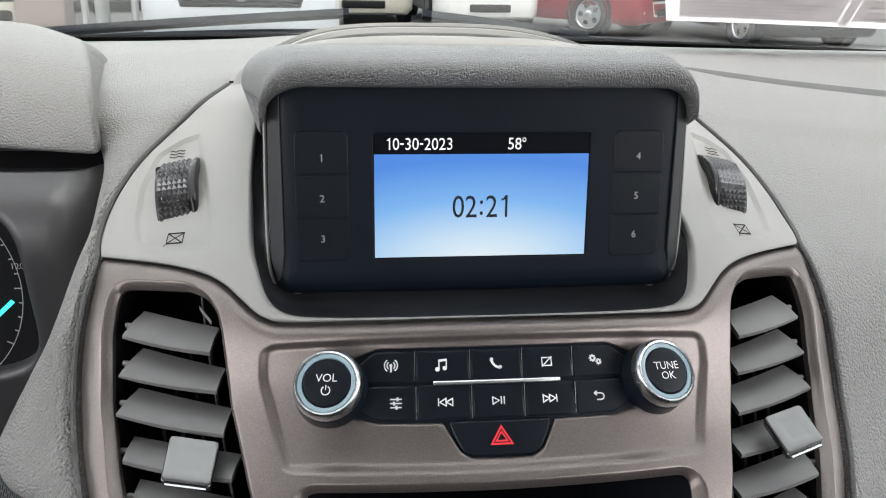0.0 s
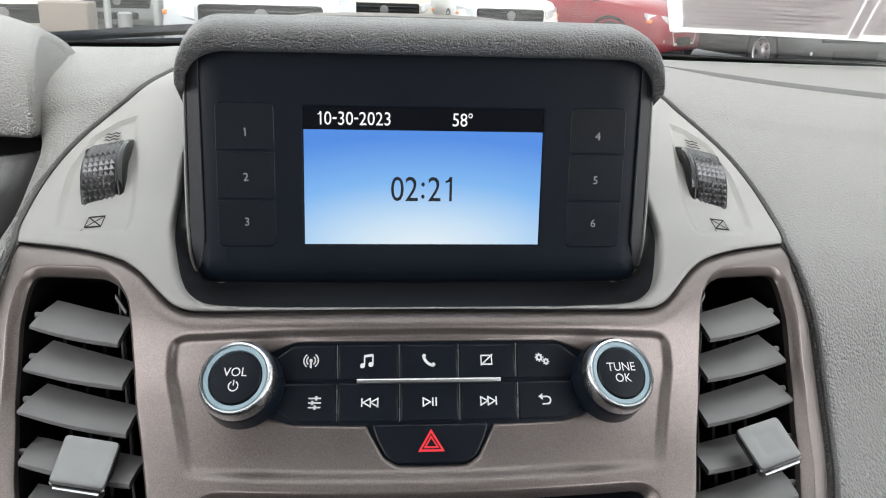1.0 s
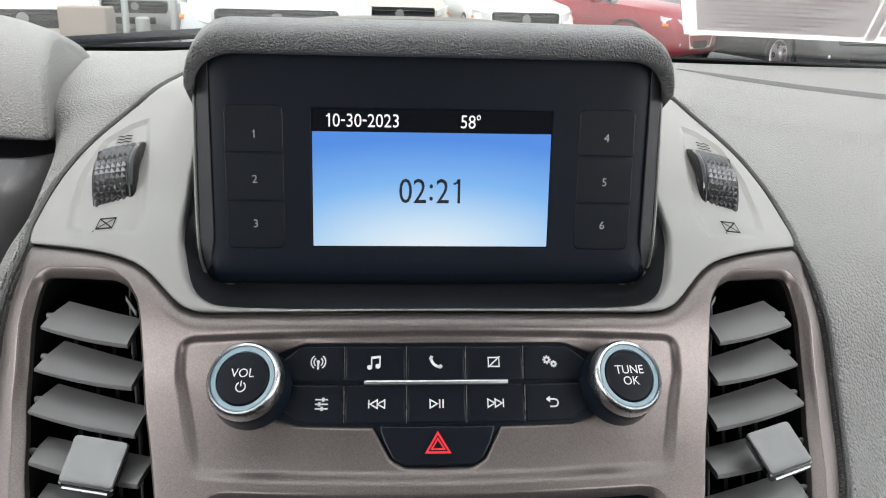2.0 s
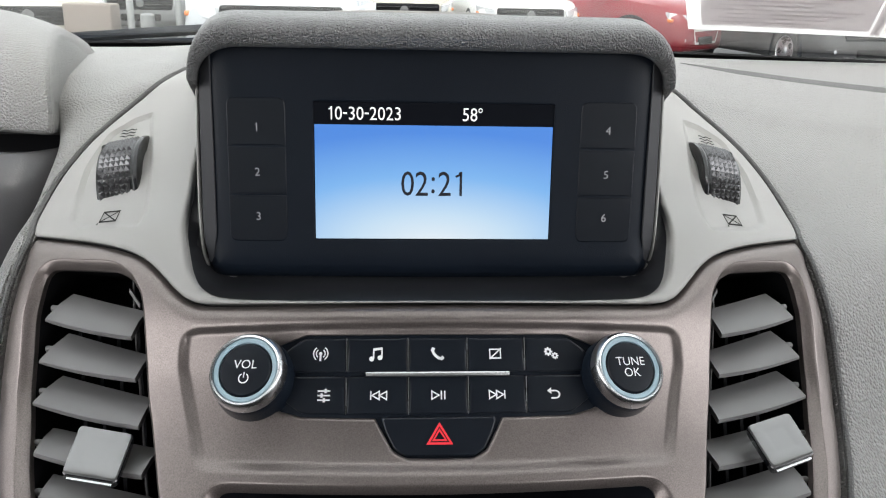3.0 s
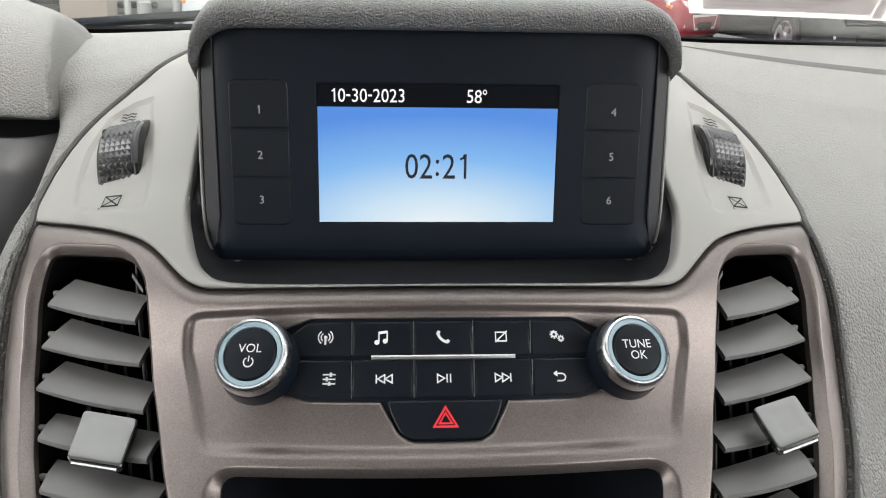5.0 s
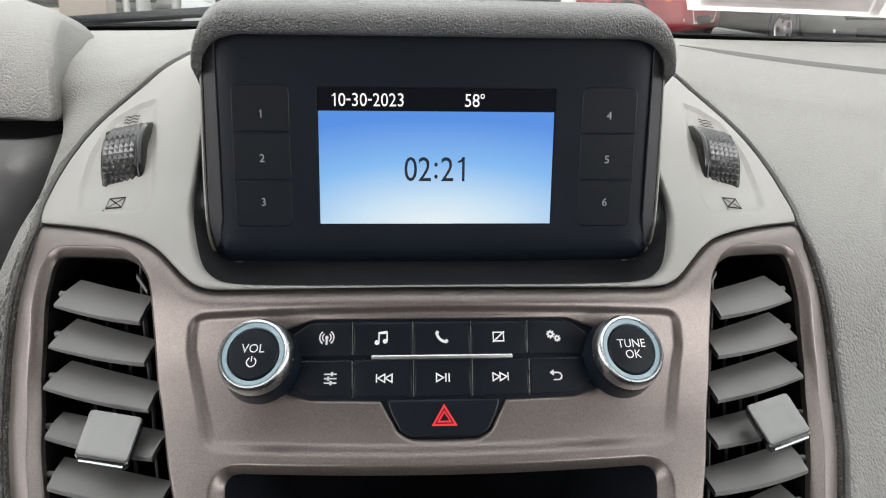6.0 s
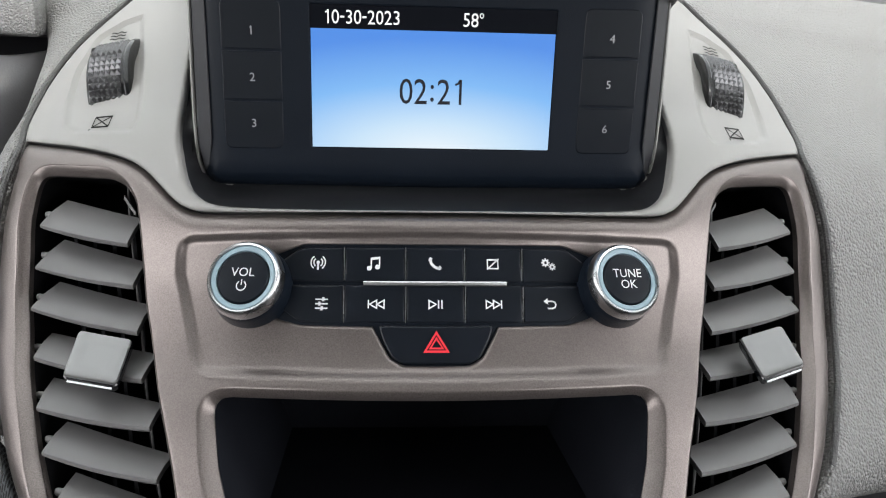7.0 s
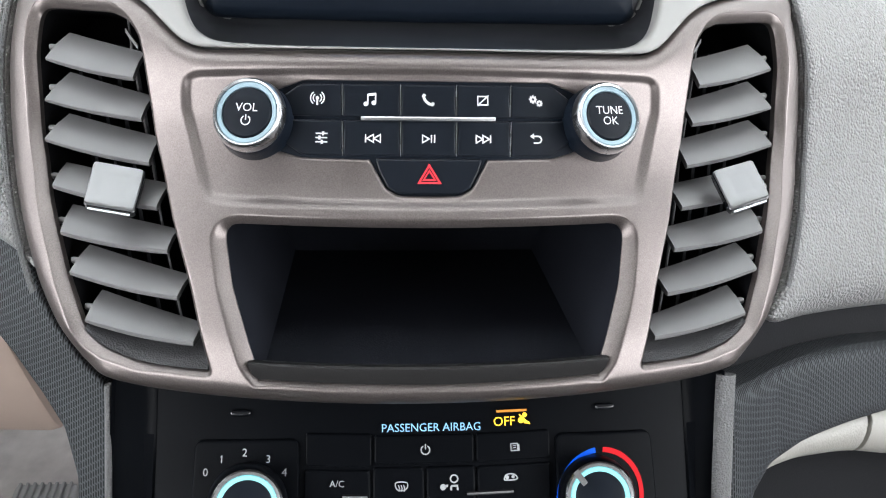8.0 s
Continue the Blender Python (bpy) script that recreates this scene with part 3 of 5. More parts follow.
vent_crest, crest_w = crest_of(vent_hole)
BIN = resample(mirrored(rounded([(0, -18.3), (77.4, -18.0), (73.4, -40), (62.4, -71.2), (0, -71.6)], [0, 6, 30, 0, 0], 5)), 2.0)
_n = BIN - offset(BIN, 1.0)
_w = np.where(np.abs(_n[:, 0]) > 0.7, 4.6, np.where(_n[:, 1] > 0, 3.3, 0.9))
for _ in range(4):
    _w = (np.roll(_w, 1) + _w + np.roll(_w, -1)) / 3
bin_crest = BIN + _n * _w[:, None]
GROOVE = mirrored(rounded([(0, 40.6), (60, 40.0), (94.6, 38.8), (94.8, 24), (84.6, -11.2), (0, -11.8)], [0, 0, 11, 14, 7, 0], 5))


def rim_fall(p):
    """How far the fascia's outermost band leans back towards the pads."""
    line = np.array(OUTER[:8], float)
    q, best = p * (1, 1), np.full(len(p), 1e9)
    q[:, 0] = np.abs(q[:, 0])
    for a, b in zip(line[:-1], line[1:]):
        s = np.clip(((q - a) @ (b - a)) / ((b - a) @ (b - a)), 0, 1)
        best = np.minimum(best, np.hypot(*(q - a - s[:, None] * (b - a)).T))
    return np.interp(best, (0, 2.5, 6, 8.5), (4.2, 2.4, 0.5, 0))


def fascia_depth(x, z):
    p = np.stack([x, z], 1)
    return skin(x, z) + rim_fall(p) + dish(p, GROOVE, 2.2, 3.6) + 0.14 * np.maximum(-73.0 - z, 0) ** 2


VENT_EDGE = ((0, 0.5), (0.25, 0.15), (0.7, 0.0))
BIN_EDGE = ((0, 0.4), (0.3, 0.12), (0.8, 0.0))
FASCIA_EDGE = ((0, 5.0), (0.6, 3.0), (1.6, 1.5), (3.2, 0.4), (5.0, 0.0))
fascia = thing("centre_fascia", (0, 0, 0), "bronze-grey metallic painted centre trim framing radio and air vents", "dash trim")
part("trim_frame", sheet(fascia_outline, fascia_depth, holes=[vent_crest, vent_crest * (-1, 1), bin_crest, offset(STRIP, -0.5)], edge=FASCIA_EDGE, hole_edges=[VENT_EDGE, VENT_EDGE, BIN_EDGE, ROUND1], back=26, hole_back=4, step=2.8, gap=1.6,
     rings=[offset(resample(GROOVE, 1.6), d) for d in (-0.7, 0.05, 0.9, 1.8, 2.7, 3.6, 4.4)]), BRONZE, fascia)

for side in (-1, 1):
    rr = []
    for t, dy in ((0.0, 0.45), (0.12, 0.7), (0.9, 4.4), (1.0, 5.2), (1.0, 9.0)):
        p = vent_crest * (1 - t) + vent_hole * t
        rr.append([(x * side, float(skin(x, z)) + dy * (0.35 + 0.65 * w), z) for (x, z), w in zip(p, crest_w)])
    part("vent_rim", loft(rr, cap=False), BRONZE, fascia, "bevelled rim of the vent opening")

rr = []
for t, dy in ((0.0, 0.4), (0.1, 0.75), (0.9, 5.6), (1.0, 6.4), (1.0, 9.5)):
    p = bin_crest * (1 - t) + BIN * t
    rr.append([(x, float(skin(x, z)) + dy * (0.25 + 0.75 * min(1.0, w / 6.0)), z) for (x, z), w in zip(p, _w)])
part("bin_rim", loft(rr, cap=False), BRONZE, fascia, "bevelled rim of the storage bin")

# ---- air vents ----
LOUVRES = [((157.5, 43), (148, 53), (118.5, 35.5), (114.5, 45)), ((158.5, 26), (147.5, 37), (115.5, 19.5), (111.5, 28)), ((158.5, 9.5), (148.5, 20), (112, 2.5), (108.5, 12)),
           ((153, -9), (149, 0), (107.5, -14), (103.5, -5.5)), ((147, -26.5), (144, -16), (102, -29.5), (99, -22)), ((141, -41), (134.5, -30.5), (97, -45.5), (93, -38)), ((132.5, -57.5), (127.5, -46.5), (90, -61), (86.5, -54.5))]


def deeper(loop, y0, y1, shrink=0.0, bowl=True):
    """The wall and floor of a recess behind a hole."""
    l = resample(loop, 3.0)
    inner = offset(l, shrink)
    a = [(x, float(skin(x, z)) + y0, z) for x, z in l]
    b = [(x, float(skin(x, z)) + (y0 + y1) / 2, z) for x, z in inner]
    c = [(x, float(skin(x, z)) + y1, z) for x, z in inner]
    V, F = loft([a, b, c], cap=False)
    if bowl:
        F = F + [tuple(range(2 * len(l), 3 * len(l)))]
    return V, F


def air_vent(side):
    cx = 128.0 * side
    vent = thing("air_vent", (cx, 30, 0), "tall dashboard air vent with seven grey slats", "air vent", "vents beside the radio")
    hole = vent_hole * (side, 1)
    part("housing", deeper(hole, 5.0, 62.0, -1.0), DEEP, vent, "black vent housing")
    for k, (fo, bo, fi, bi) in enumerate(LOUVRES):
        rings = []
        ends = []
        for f, b in ((fi, bi), (fo, bo)):
            b = np.array(b) + (np.array(b) - (20.0, 31.0)) * (0.022, 0.034)
            ends.append((np.array([f[0] * side, float(skin(f[0], f[1])) + 5.5, f[1]]), np.array([b[0] * side, float(skin(b[0], b[1])) + 17.0, b[1]])))
        reach = (ends[0][0] - ends[1][0]) * 0.06
        ends[0] = (ends[0][0] + reach, ends[0][1] + reach)
        for s in np.linspace(0, 1, 13):
            sag = np.array([0, -1.0, -0.8]) * math.sin(math.pi * s)
            end = 1.0 if 0 < s < 1 else 0.85
            th = 1.5 * end
            p = ends[0][0] * (1 - s) + ends[1][0] * s + sag
            q = ends[0][1] * (1 - s) + ends[1][1] * s + sag * 0.3
            d = q - p
            d /= np.linalg.norm(d)
            nrm = np.array([0, -d[2], d[1]])
            nrm /= np.linalg.norm(nrm)
            mid = (p + q) / 2 + nrm * 0.7
            rings.append([p - nrm * th, p - d * 0.9 * end - nrm * 0.2, p - d * 0.5 * end + nrm * th * 0.75, p + d * 1.0 + nrm * th * 1.05, mid + nrm * th, q + nrm * th * 0.7, q - nrm * th * 0.7, mid - nrm * th])
        slat = part("louvre", loft(rings), LOUVRE, vent)
        e = rings[-1][0] * 0.55 + rings[-1][5] * 0.45
        fr = (e, np.array([0, 1.0, 0]), np.array([0, 0, 1.0]), np.array([side * 1.0, 0.2, 0.12]))
        part("pin", turned(fr, [(1.6, -2.0), (1.5, 2.6), (1.1, 3.4), (0.4, 3.6)], 10), LOUVRE, slat)
    for k in range(4):
        vz = np.linspace(50, -58, 12)
        vx = np.interp(vz, (-58, -20, 20, 50), (97, 108, 117, 122)) + k * np.interp(vz, (-58, 50), (8.5, 9.5))
        vane = [[(side * (x + a), float(skin(x, z)) + b, z) for a, b in ((-0.7, 24), (0.7, 24), (0.7, 44), (-0.7, 44))] for x, z in zip(vx, vz)]
        part("vane", loft(vane), DEEP, vent)
    fl_rows = []
    for x, z in curve([(82, -70), (95, -70.2), (107, -69.6), (118, -67.6), (126, -64.6), (132, -60.5)], False, 3):
        fl_rows.append([(x * side, float(skin(x, z)) + d, z + u) for d, u in ((4.0, 0.4), (9, 2.6), (18, 5.5), (32, 9))])
    part("vent_floor", loft(fl_rows, cap=False, closed=False), FELT, vent, "dusty dark vent floor")
    tip_ = (132.2, -62.0)
    part("corner_clip", block(side * tip_[0], float(skin(*tip_)) + 9.0, tip_[1], 4.0, 3.0, 3.0, 0.9, 2), CLIPWHITE, vent, "pale plastic clip in the lower corner")
    # slider on the fourth slat: corners from the outer rear one round to the outer front one
    if side < 0:
        quad = [(129.6, 15.3, 3.4), (110.8, 15.3, 0.0), (112.6, 3.3, -14.4), (130.6, 3.3, -11.2)]
    else:
        quad = [(136.5, 15.3, 5.3), (120.1, 15.3, 0.5), (123.8, 3.3, -13.2), (139.3, 3.3, -8.0)]
    quad = [np.array(q) * (side, 1, 1) for q in quad]
    across, along = quad[1] - quad[0], quad[3] - quad[0]
    nrm = np.cross(across, along)
    nrm *= (-1 if nrm[1] > 0 else 1) / np.linalg.norm(nrm)
    wide, long_ = np.linalg.norm(across), np.linalg.norm(along)

    def tab_ring(inset, height, grow=0.0):
        box_ = rect(inset - grow, inset - grow, wide - inset + grow, long_ - inset + grow, max(0.3, 1.6 - inset * 0.15), 3)
        out = []
        for a, b in box_:
            u, v = a / wide, b / long_
            out.append((quad[0] * (1 - u) + quad[1] * u) * (1 - v) + (quad[3] * (1 - u) + quad[2] * u) * v + nrm * height)
        return out
    tab = part("slider_tab", loft([tab_ring(1.5, -9.0), tab_ring(0, -5.0, 0.3), tab_ring(0, -1.6, 0.5), tab_ring(0.3, -1.1, 0.4)]), GLOSS, vent, "glossy black slider")
    part("tab_face", loft([tab_ring(0, -2.0, 0.2), tab_ring(0, -0.7, 0.2), tab_ring(0.3, -0.15, 0.2), tab_ring(0.9, 0.0, 0.2), tab_ring(3.4, 0.0), tab_ring(4.4, -0.14), tab_ring(5.4, -0.16)]), TABGREY, tab, "satin silver-grey top")
    strip = []
    fwd = (along / long_)
    for u in np.linspace(0.07, 0.93, 5):
        p = quad[3] * (1 - u) + quad[2] * u + fwd * 1.3 - nrm * 2.7
        strip.append([p + fwd * c_ + nrm * d_ for c_, d_ in ((-0.8, 0.5), (0.2, 0.45), (0.45, 0.0), (0.2, -0.45), (-0.8, -0.5))])
    part("chrome_strip", loft(strip), CHROME, tab, "thin chrome edge")
    rod = [[(side * (x + 0.5 * math.cos(q)), float(skin(x, z)) + 21 + 0.5 * math.sin(q), z) for q in np.arange(6) * math.pi / 3] for z, x in zip(np.linspace(60, -60, 9), np.interp(np.linspace(60, -60, 9), (-60, -20, 20, 60), (95, 107, 117, 124)))]
    part("link_rod", loft(rod), LOUVRE, vent)
    for zc in (51,):
        xr = float(np.interp(zc, (-60, -20, 20, 60), (95, 107, 117, 124)))
        arm = [[(side * (xr - 4 + 6 * u), float(skin(xr, zc)) + 17 + 5 * u + a, zc - 3 + 7 * u + b) for a, b in ((-0.9, -0.9), (0.9, -0.9), (0.9, 0.9), (-0.9, 0.9))] for u in (0, 0.5, 1)]
        part("link_arm", loft(arm), LOUVRE, vent)
    return vent


for side in (-1, 1):
    air_vent(side)

# ---- open storage bin ----
storage = thing("storage_bin", (0, 0, -60), "open black storage bin below the radio", "storage bin")
bl = resample(offset(BIN, 0.2), 3.0)
ra = [(x, float(skin(x, z)) + 5.5, z) for x, z in bl]
rb = [(x * 0.99, float(skin(x, z)) + 14.0, -18 + (z + 18) * 0.985) for x, z in bl]
rc = [(x * 0.97, 96.0, -18 + (z + 18) * 0.80 + 12) for x, z in bl]
V, F = loft([ra, rb, rc], cap=False)
part("liner", (V, F + [tuple(range(2 * len(bl), 3 * len(bl)))]), BINBLACK, storage, "matt black bin liner")
lip_rings = []
for x in np.linspace(-66.3, 66.3, 31):
    y = float(skin(x, -64))
    k = 1 - 0.04 * ((abs(x) / 67.5) ** 6)
    lip_rings.append([(x, y + 5.0, -65.2), (x, y + 0.8, -64.8), (x, y + 0.0, -65.5), (x * 0.99, y - 0.1, -67), (x * 0.965, y + 1.4, -72.4), (x * 0.965, y + 6.5, -73), (x, y + 7.5, -67)])
part("front_lip", loft(lip_rings), LIPBLACK, storage, "black lip along the bin's front")

# ---- radio control panel ----
radio = thing("radio_panel", (0, -5, 15), "black radio control panel with ten keys and two knobs", "car radio")


def key_depth(x, z):
    return -4.3 + (z - 21) * 0.22 + 0.002 * x * x


part("base_plate", sheet(offset(STRIP, -1.5)[::-1], lambda x, z: key_depth(x, z) + 1.6, edge=ROUND1, back=3, step=6, gap=3), BLACK, radio)


def key_fr(x, z):
    return frame_at(x, z, key_depth)


BARS = lambda pts, w=0.75: ribbon(pts, w)
tri_r = lambda x, s=1.0: ribbon([(x - 1.3 * s, 1.7 * s), (x + 1.7 * s, 0), (x - 1.3 * s, -1.7 * s)], 0.55, True)
tri_l = lambda x, s=1.0: ribbon([(x + 1.3 * s, 1.7 * s), (x - 1.7 * s, 0), (x + 1.3 * s, -1.7 * s)], 0.55, True)
note = join(disc(-2.0, -2.0, 1.05), disc(1.5, -1.5, 1.05), BARS([(-1.2, -2), (-1.2, 2.2)], 0.6), BARS([(2.3, -1.5), (2.3, 2.7)], 0.6), BARS([(-1.4, 2.0), (2.5, 2.5)], 1.1))
antenna = join(disc(0, 0.4, 0.75), BARS([(0, 0.2), (0, -2.8)], 0.85), ring(0, 0.4, 1.9, 0.55, 125, 235, 8), ring(0, 0.4, 1.9, 0.55, -55, 55, 8), ring(0, 0.4, 3.1, 0.55, 125, 235, 10), ring(0, 0.4, 3.1, 0.55, -55, 55, 10))
phone = join(ribbon(curve([(-2.0, 2.3), (-1.7, 0.6), (-0.6, -0.9), (0.9, -1.8), (2.5, -2.0)], False, 4), 1.15), ribbon([(-2.5, 2.2), (-1.3, 1.6)], 1.7), ribbon([(1.5, -1.3), (2.4, -2.3)], 1.7))
noscreen = join(ribbon([(-2.4, -1.9), (2.2, -1.9), (2.2, 1.9), (-2.4, 1.9)], 0.55, True), ribbon([(-2.6, -2.3), (2.6, 2.4)], 0.6))
gear_one = join(ring(-1.3, 0.8, 1.05, 0.8, n=16), *[BARS([(-1.3 + 1.3 * math.cos(a), 0.8 + 1.3 * math.sin(a)), (-1.3 + 1.95 * math.cos(a), 0.8 + 1.95 * math.sin(a))], 0.6) for a in np.arange(8) * math.pi / 4])
gear_two = join(ring(1.7, -1.0, 0.85, 0.7, n=16), *[BARS([(1.7 + 1.1 * math.cos(a), -1.0 + 1.1 * math.sin(a)), (1.7 + 1.6 * math.cos(a), -1.0 + 1.6 * math.sin(a))], 0.5) for a in np.arange(8) * math.pi / 4])
sliders = join(*[BARS([(-2.7, dz), (2.7, dz)], 0.6) for dz in (-1.9, 0, 1.9)], BARS([(0.7, 1.0), (0.7, 2.8)], 1.0), BARS([(-0.9, -0.9), (-0.9, 0.9)], 1.0), BARS([(0.2, -2.8), (0.2, -1.0)], 1.0))
prev_i = join(BARS([(-3.1, -1.8), (-3.1, 1.8)], 0.55), tri_l(-0.9), tri_l(2.2))
next_i = join(BARS([(3.1, -1.8), (3.1, 1.8)], 0.55), tri_r(0.9), tri_r(-2.2))
play_i = join(tri_r(-1.3), BARS([(1.4, -1.8), (1.4, 1.8)], 0.6), BARS([(2.8, -1.8), (2.8, 1.8)], 0.6))
back_i = join(ribbon([(-1.2, 1.3), (1.2, 1.3), (2.2, 0.9), (2.7, -0.2), (2.2, -1.4), (1.2, -1.8), (-1.2, -1.8)], 0.65), ([(-2.8, 1.3), (-0.9, 2.7), (-0.9, -0.1)], [(0, 1, 2)]))

COLS = (-55.5, -32.5, -10.7, 10.4, 31.4, 55.5)
TOP_ICONS = (antenna, note, phone, noscreen, join(gear_one, gear_two))
LOW_ICONS = (sliders, prev_i, play_i, next_i, back_i)
AT_TOP, AT_LOW = (-41.8, -21.9, -0.3, 20.6, 41.3), (-40.3, -21.2, -0.3, 20.8, 41.3)
KEY_EDGE = ((0, 0.6), (0.2, 0.2), (0.6, 0.0))
for c in range(5):
    for row, (z0, z1) in enumerate(((21.9, 34.0), (7.6, 20.6))):
        x0, x1 = COLS[c] + 0.35, COLS[c + 1] - 0.35
        if c == 0:
            out = rounded([(x0, z0), (x1, z0), (x1, z1), (x0 + 7, z1), (x0, z1 - 5)] if row == 0 else [(x0, z0 + 5), (x0 + 7, z0), (x1, z0), (x1, z1), (x0, z1)], [0.5, 0.5, 0.5, 6, 3] if row == 0 else [3, 6, 0.5, 0.5, 0.5], 5)
        elif c == 4:
            out = rounded([(x0, z0), (x1, z0), (x1, z1 - 5), (x1 - 7, z1), (x0, z1)] if row == 0 else [(x0, z0), (x1 - 7, z0), (x1, z0 + 5), (x1, z1), (x0, z1)], [0.5, 0.5, 3, 6, 0.5] if row == 0 else [0.5, 6, 3, 0.5, 0.5], 5)
        else:
            out = rect(x0, z0, x1, z1, 0.5, 2)
        key = part("radio_key", sheet(out, lambda x, z: key_depth(x, z) + 0.0, edge=KEY_EDGE, back=3, step=6, gap=3), KEYBLACK, radio, smooth=15)
        at = (AT_TOP if row == 0 else AT_LOW)[c], 28.3 if row == 0 else 14.0
        part("icon", drawn(moved((TOP_ICONS if row == 0 else LOW_ICONS)[c], 0, 0, 0.84), key_fr(*at), 0.25), WHITEPRINT, key, "white printed symbol", smooth=0)
bar_r = [[(x, float(key_depth(x, 21.2)) + a, 21.25 + b) for a, b in ((0.6, 0.95), (-0.5, 0.9), (-0.9, 0.45), (-0.9, -0.4), (-0.5, -0.85), (0.6, -0.9))] for x in np.linspace(-25.6, 25.4, 13)]
part("chrome_bar", loft(bar_r), CHROME, radio, "slim silver bar between the key rows")
for x in COLS[1:-1]:
    for z0, z1 in ((22.4, 34.2), (7.4, 20.3)):
        part("key_gap", block(x, float(key_depth(x, (z0 + z1) / 2)) + 0.35, (z0 + z1) / 2, 0.28, 0.5, z1 - z0), STEEL, radio)

hz = rounded([(-20.3, 6.6), (-18.6, 1.5), (-15.6, -4.2), (-12, -6.4), (12, -6.4), (15.6, -4.2), (18.6, 1.5), (20.3, 6.6)], [1, 4, 3, 4, 4, 3, 4, 1], 3)
hazard = part("hazard_button", sheet(hz, lambda x, z: key_depth(x, z) - 0.2, edge=KEY_EDGE, back=3, step=5, gap=2.5), KEYBLACK, radio, "black hazard warning button", smooth=15)
hfr = key_fr(0, 0.3)
part("hazard_triangle", drawn(join(ribbon([(-4.0, -2.6), (4.0, -2.6), (0, 4.0)], 0.75, True), ribbon([(-2.2, -1.5), (2.2, -1.5), (0, 2.0)], 0.6, True)), hfr, 0.5), REDPRINT, hazard, "red warning triangle", smooth=0)


def big_knob(x, z, lines, name):
    o, r, u, w = frame_at(x, z, key_depth)
    w = np.array([w[0] * 0.5, -1.0, 0.32])
    w /= np.linalg.norm(w)
    u = np.cross(w, r)
    fr = (o, r, u if u[2] > 0 else -u, w)
    knob = part(name, turned(fr, [(15.2, -3.0), (15.0, 0.5), (14.5, 4.0), (14.3, 6.6), (14.1, 7.0)], 56, False), BLACK, radio, "round black knob with a silver ring")
    part("silver_ring", turned(fr, [(14.1, 6.8), (14.2, 7.6), (13.6, 10.6), (13.1, 11.8), (12.5, 12.2), (11.9, 12.0), (11.7, 11.4)], 56, False), STEEL, knob, "bright satin metal ring")
    part("blue_ring", turned(fr, [(11.75, 11.4), (11.3, 11.8), (9.9, 11.6), (9.7, 11.0), (9.6, 10.2)], 56, False), RINGBLUE, knob, "pale blue inner ring")
    part("knob_cap", turned(fr, [(9.6, 10.0), (9.5, 11.3), (9.0, 11.9), (6.0, 12.1), (0.3, 12.15)], 48, True), KEYBLACK, knob, "black push cap")
    face = (np.array(o) + 12.2 * fr[3], r, fr[2], fr[3])
    for shape, dz in lines:
        part("lettering", drawn(moved(shape, 0, dz), face, 0.12), WHITEPRINT, knob, smooth=0)


power = join(ring(0, 0, 1.7, 0.45, 120, 420, 18), BARS([(0, 0.2), (0, 2.2)], 0.45))
big_knob(-65.7, 19.8, [(words("VOL", 3.1, bold=0.0), 1.6), (power, -3.2)], "volume_knob")
big_knob(67.2, 19.8, [(words("TUNE", 3.1, bold=0.0), 1.9), (words("OK", 3.1, bold=0.0), -2.2)], "tune_knob")

# ---- display ----
display = thing("display_unit", (0, 20, 100), "black display unit with lit blue clock screen and preset keys", "car display")


def glass(x, z):
    return 27 - (z - 74) * 0.35 + 0 * x


BEZEL = mirrored(rounded([(0, 146), (90.2, 146), (91.4, 100), (91.4, 74), (89.2, 63), (84, 60.2), (0, 59.6)], [0, 3, 0, 8, 6, 6, 0], 4))
LCD = rect(-46.8, 73.6, 46.8, 124.6, 0.4, 1)
part("bezel", sheet(BEZEL[::-1], lambda x, z: glass(x, z) + np.where(np.abs(x) > 84.6, (np.abs(x) - 84.6) * 0.9, 0) + np.where(z < 64, (64 - z) * 0.5, 0), holes=[LCD], edge=((0, 3), (0.6, 1.4), (1.8, 0.3), (3, 0)), hole_edges=[((0, 0.15), (0.4, 0))], back=40, hole_back=1.0, step=6, gap=3), BLACK, display, "black satin bezel")


for s in (-1, 1):
    facet = rounded([(85.0, 144), (90.3, 144), (91.0, 100), (91.0, 74.5), (88.6, 64.6), (86.6, 67), (85.0, 76)], [0, 0, 0, 7, 3, 3, 6], 4) * (s, 1)
    # facet coloured lighter than the bezel, for the window light on its slope
    part("side_facet", sheet(facet[::-s], lambda x, z: glass(x, z) + (np.abs(x) - 84.6) * 0.9 - 0.3, edge=((0, 0.3), (0.25, 0.0)), back=3, step=6, gap=3), FACETLIT, display, "satin side facet, greyer for the window light it reflects")
    # pale tube on the housing's rim, for the light line along it
    edge_line = eased(curve([(91.5, 142), (92.6, 100), (92.4, 75), (90.6, 65.5), (87.0, 61.2), (80, 59.6), (64, 59.2)], False, 5), 3)
    rows = []
    for k, (x, z) in enumerate(edge_line):
        u, v = edge_line[min(k + 1, len(edge_line) - 1)] - edge_line[max(k - 1, 0)]
        n = math.hypot(u, v)
        y = float(glass(x, z)) + 8.6
        rows.append([(s * (x - v / n * 0.8 * math.cos(q)), y - 1.3 * math.sin(q), z + u / n * 0.8 * math.cos(q)) for q in np.linspace(0, 2 * math.pi, 9)[:-1]])
    part("housing_edge", loft(rows), GREY, display, "thin grey housing rim, standing for the light it catches")


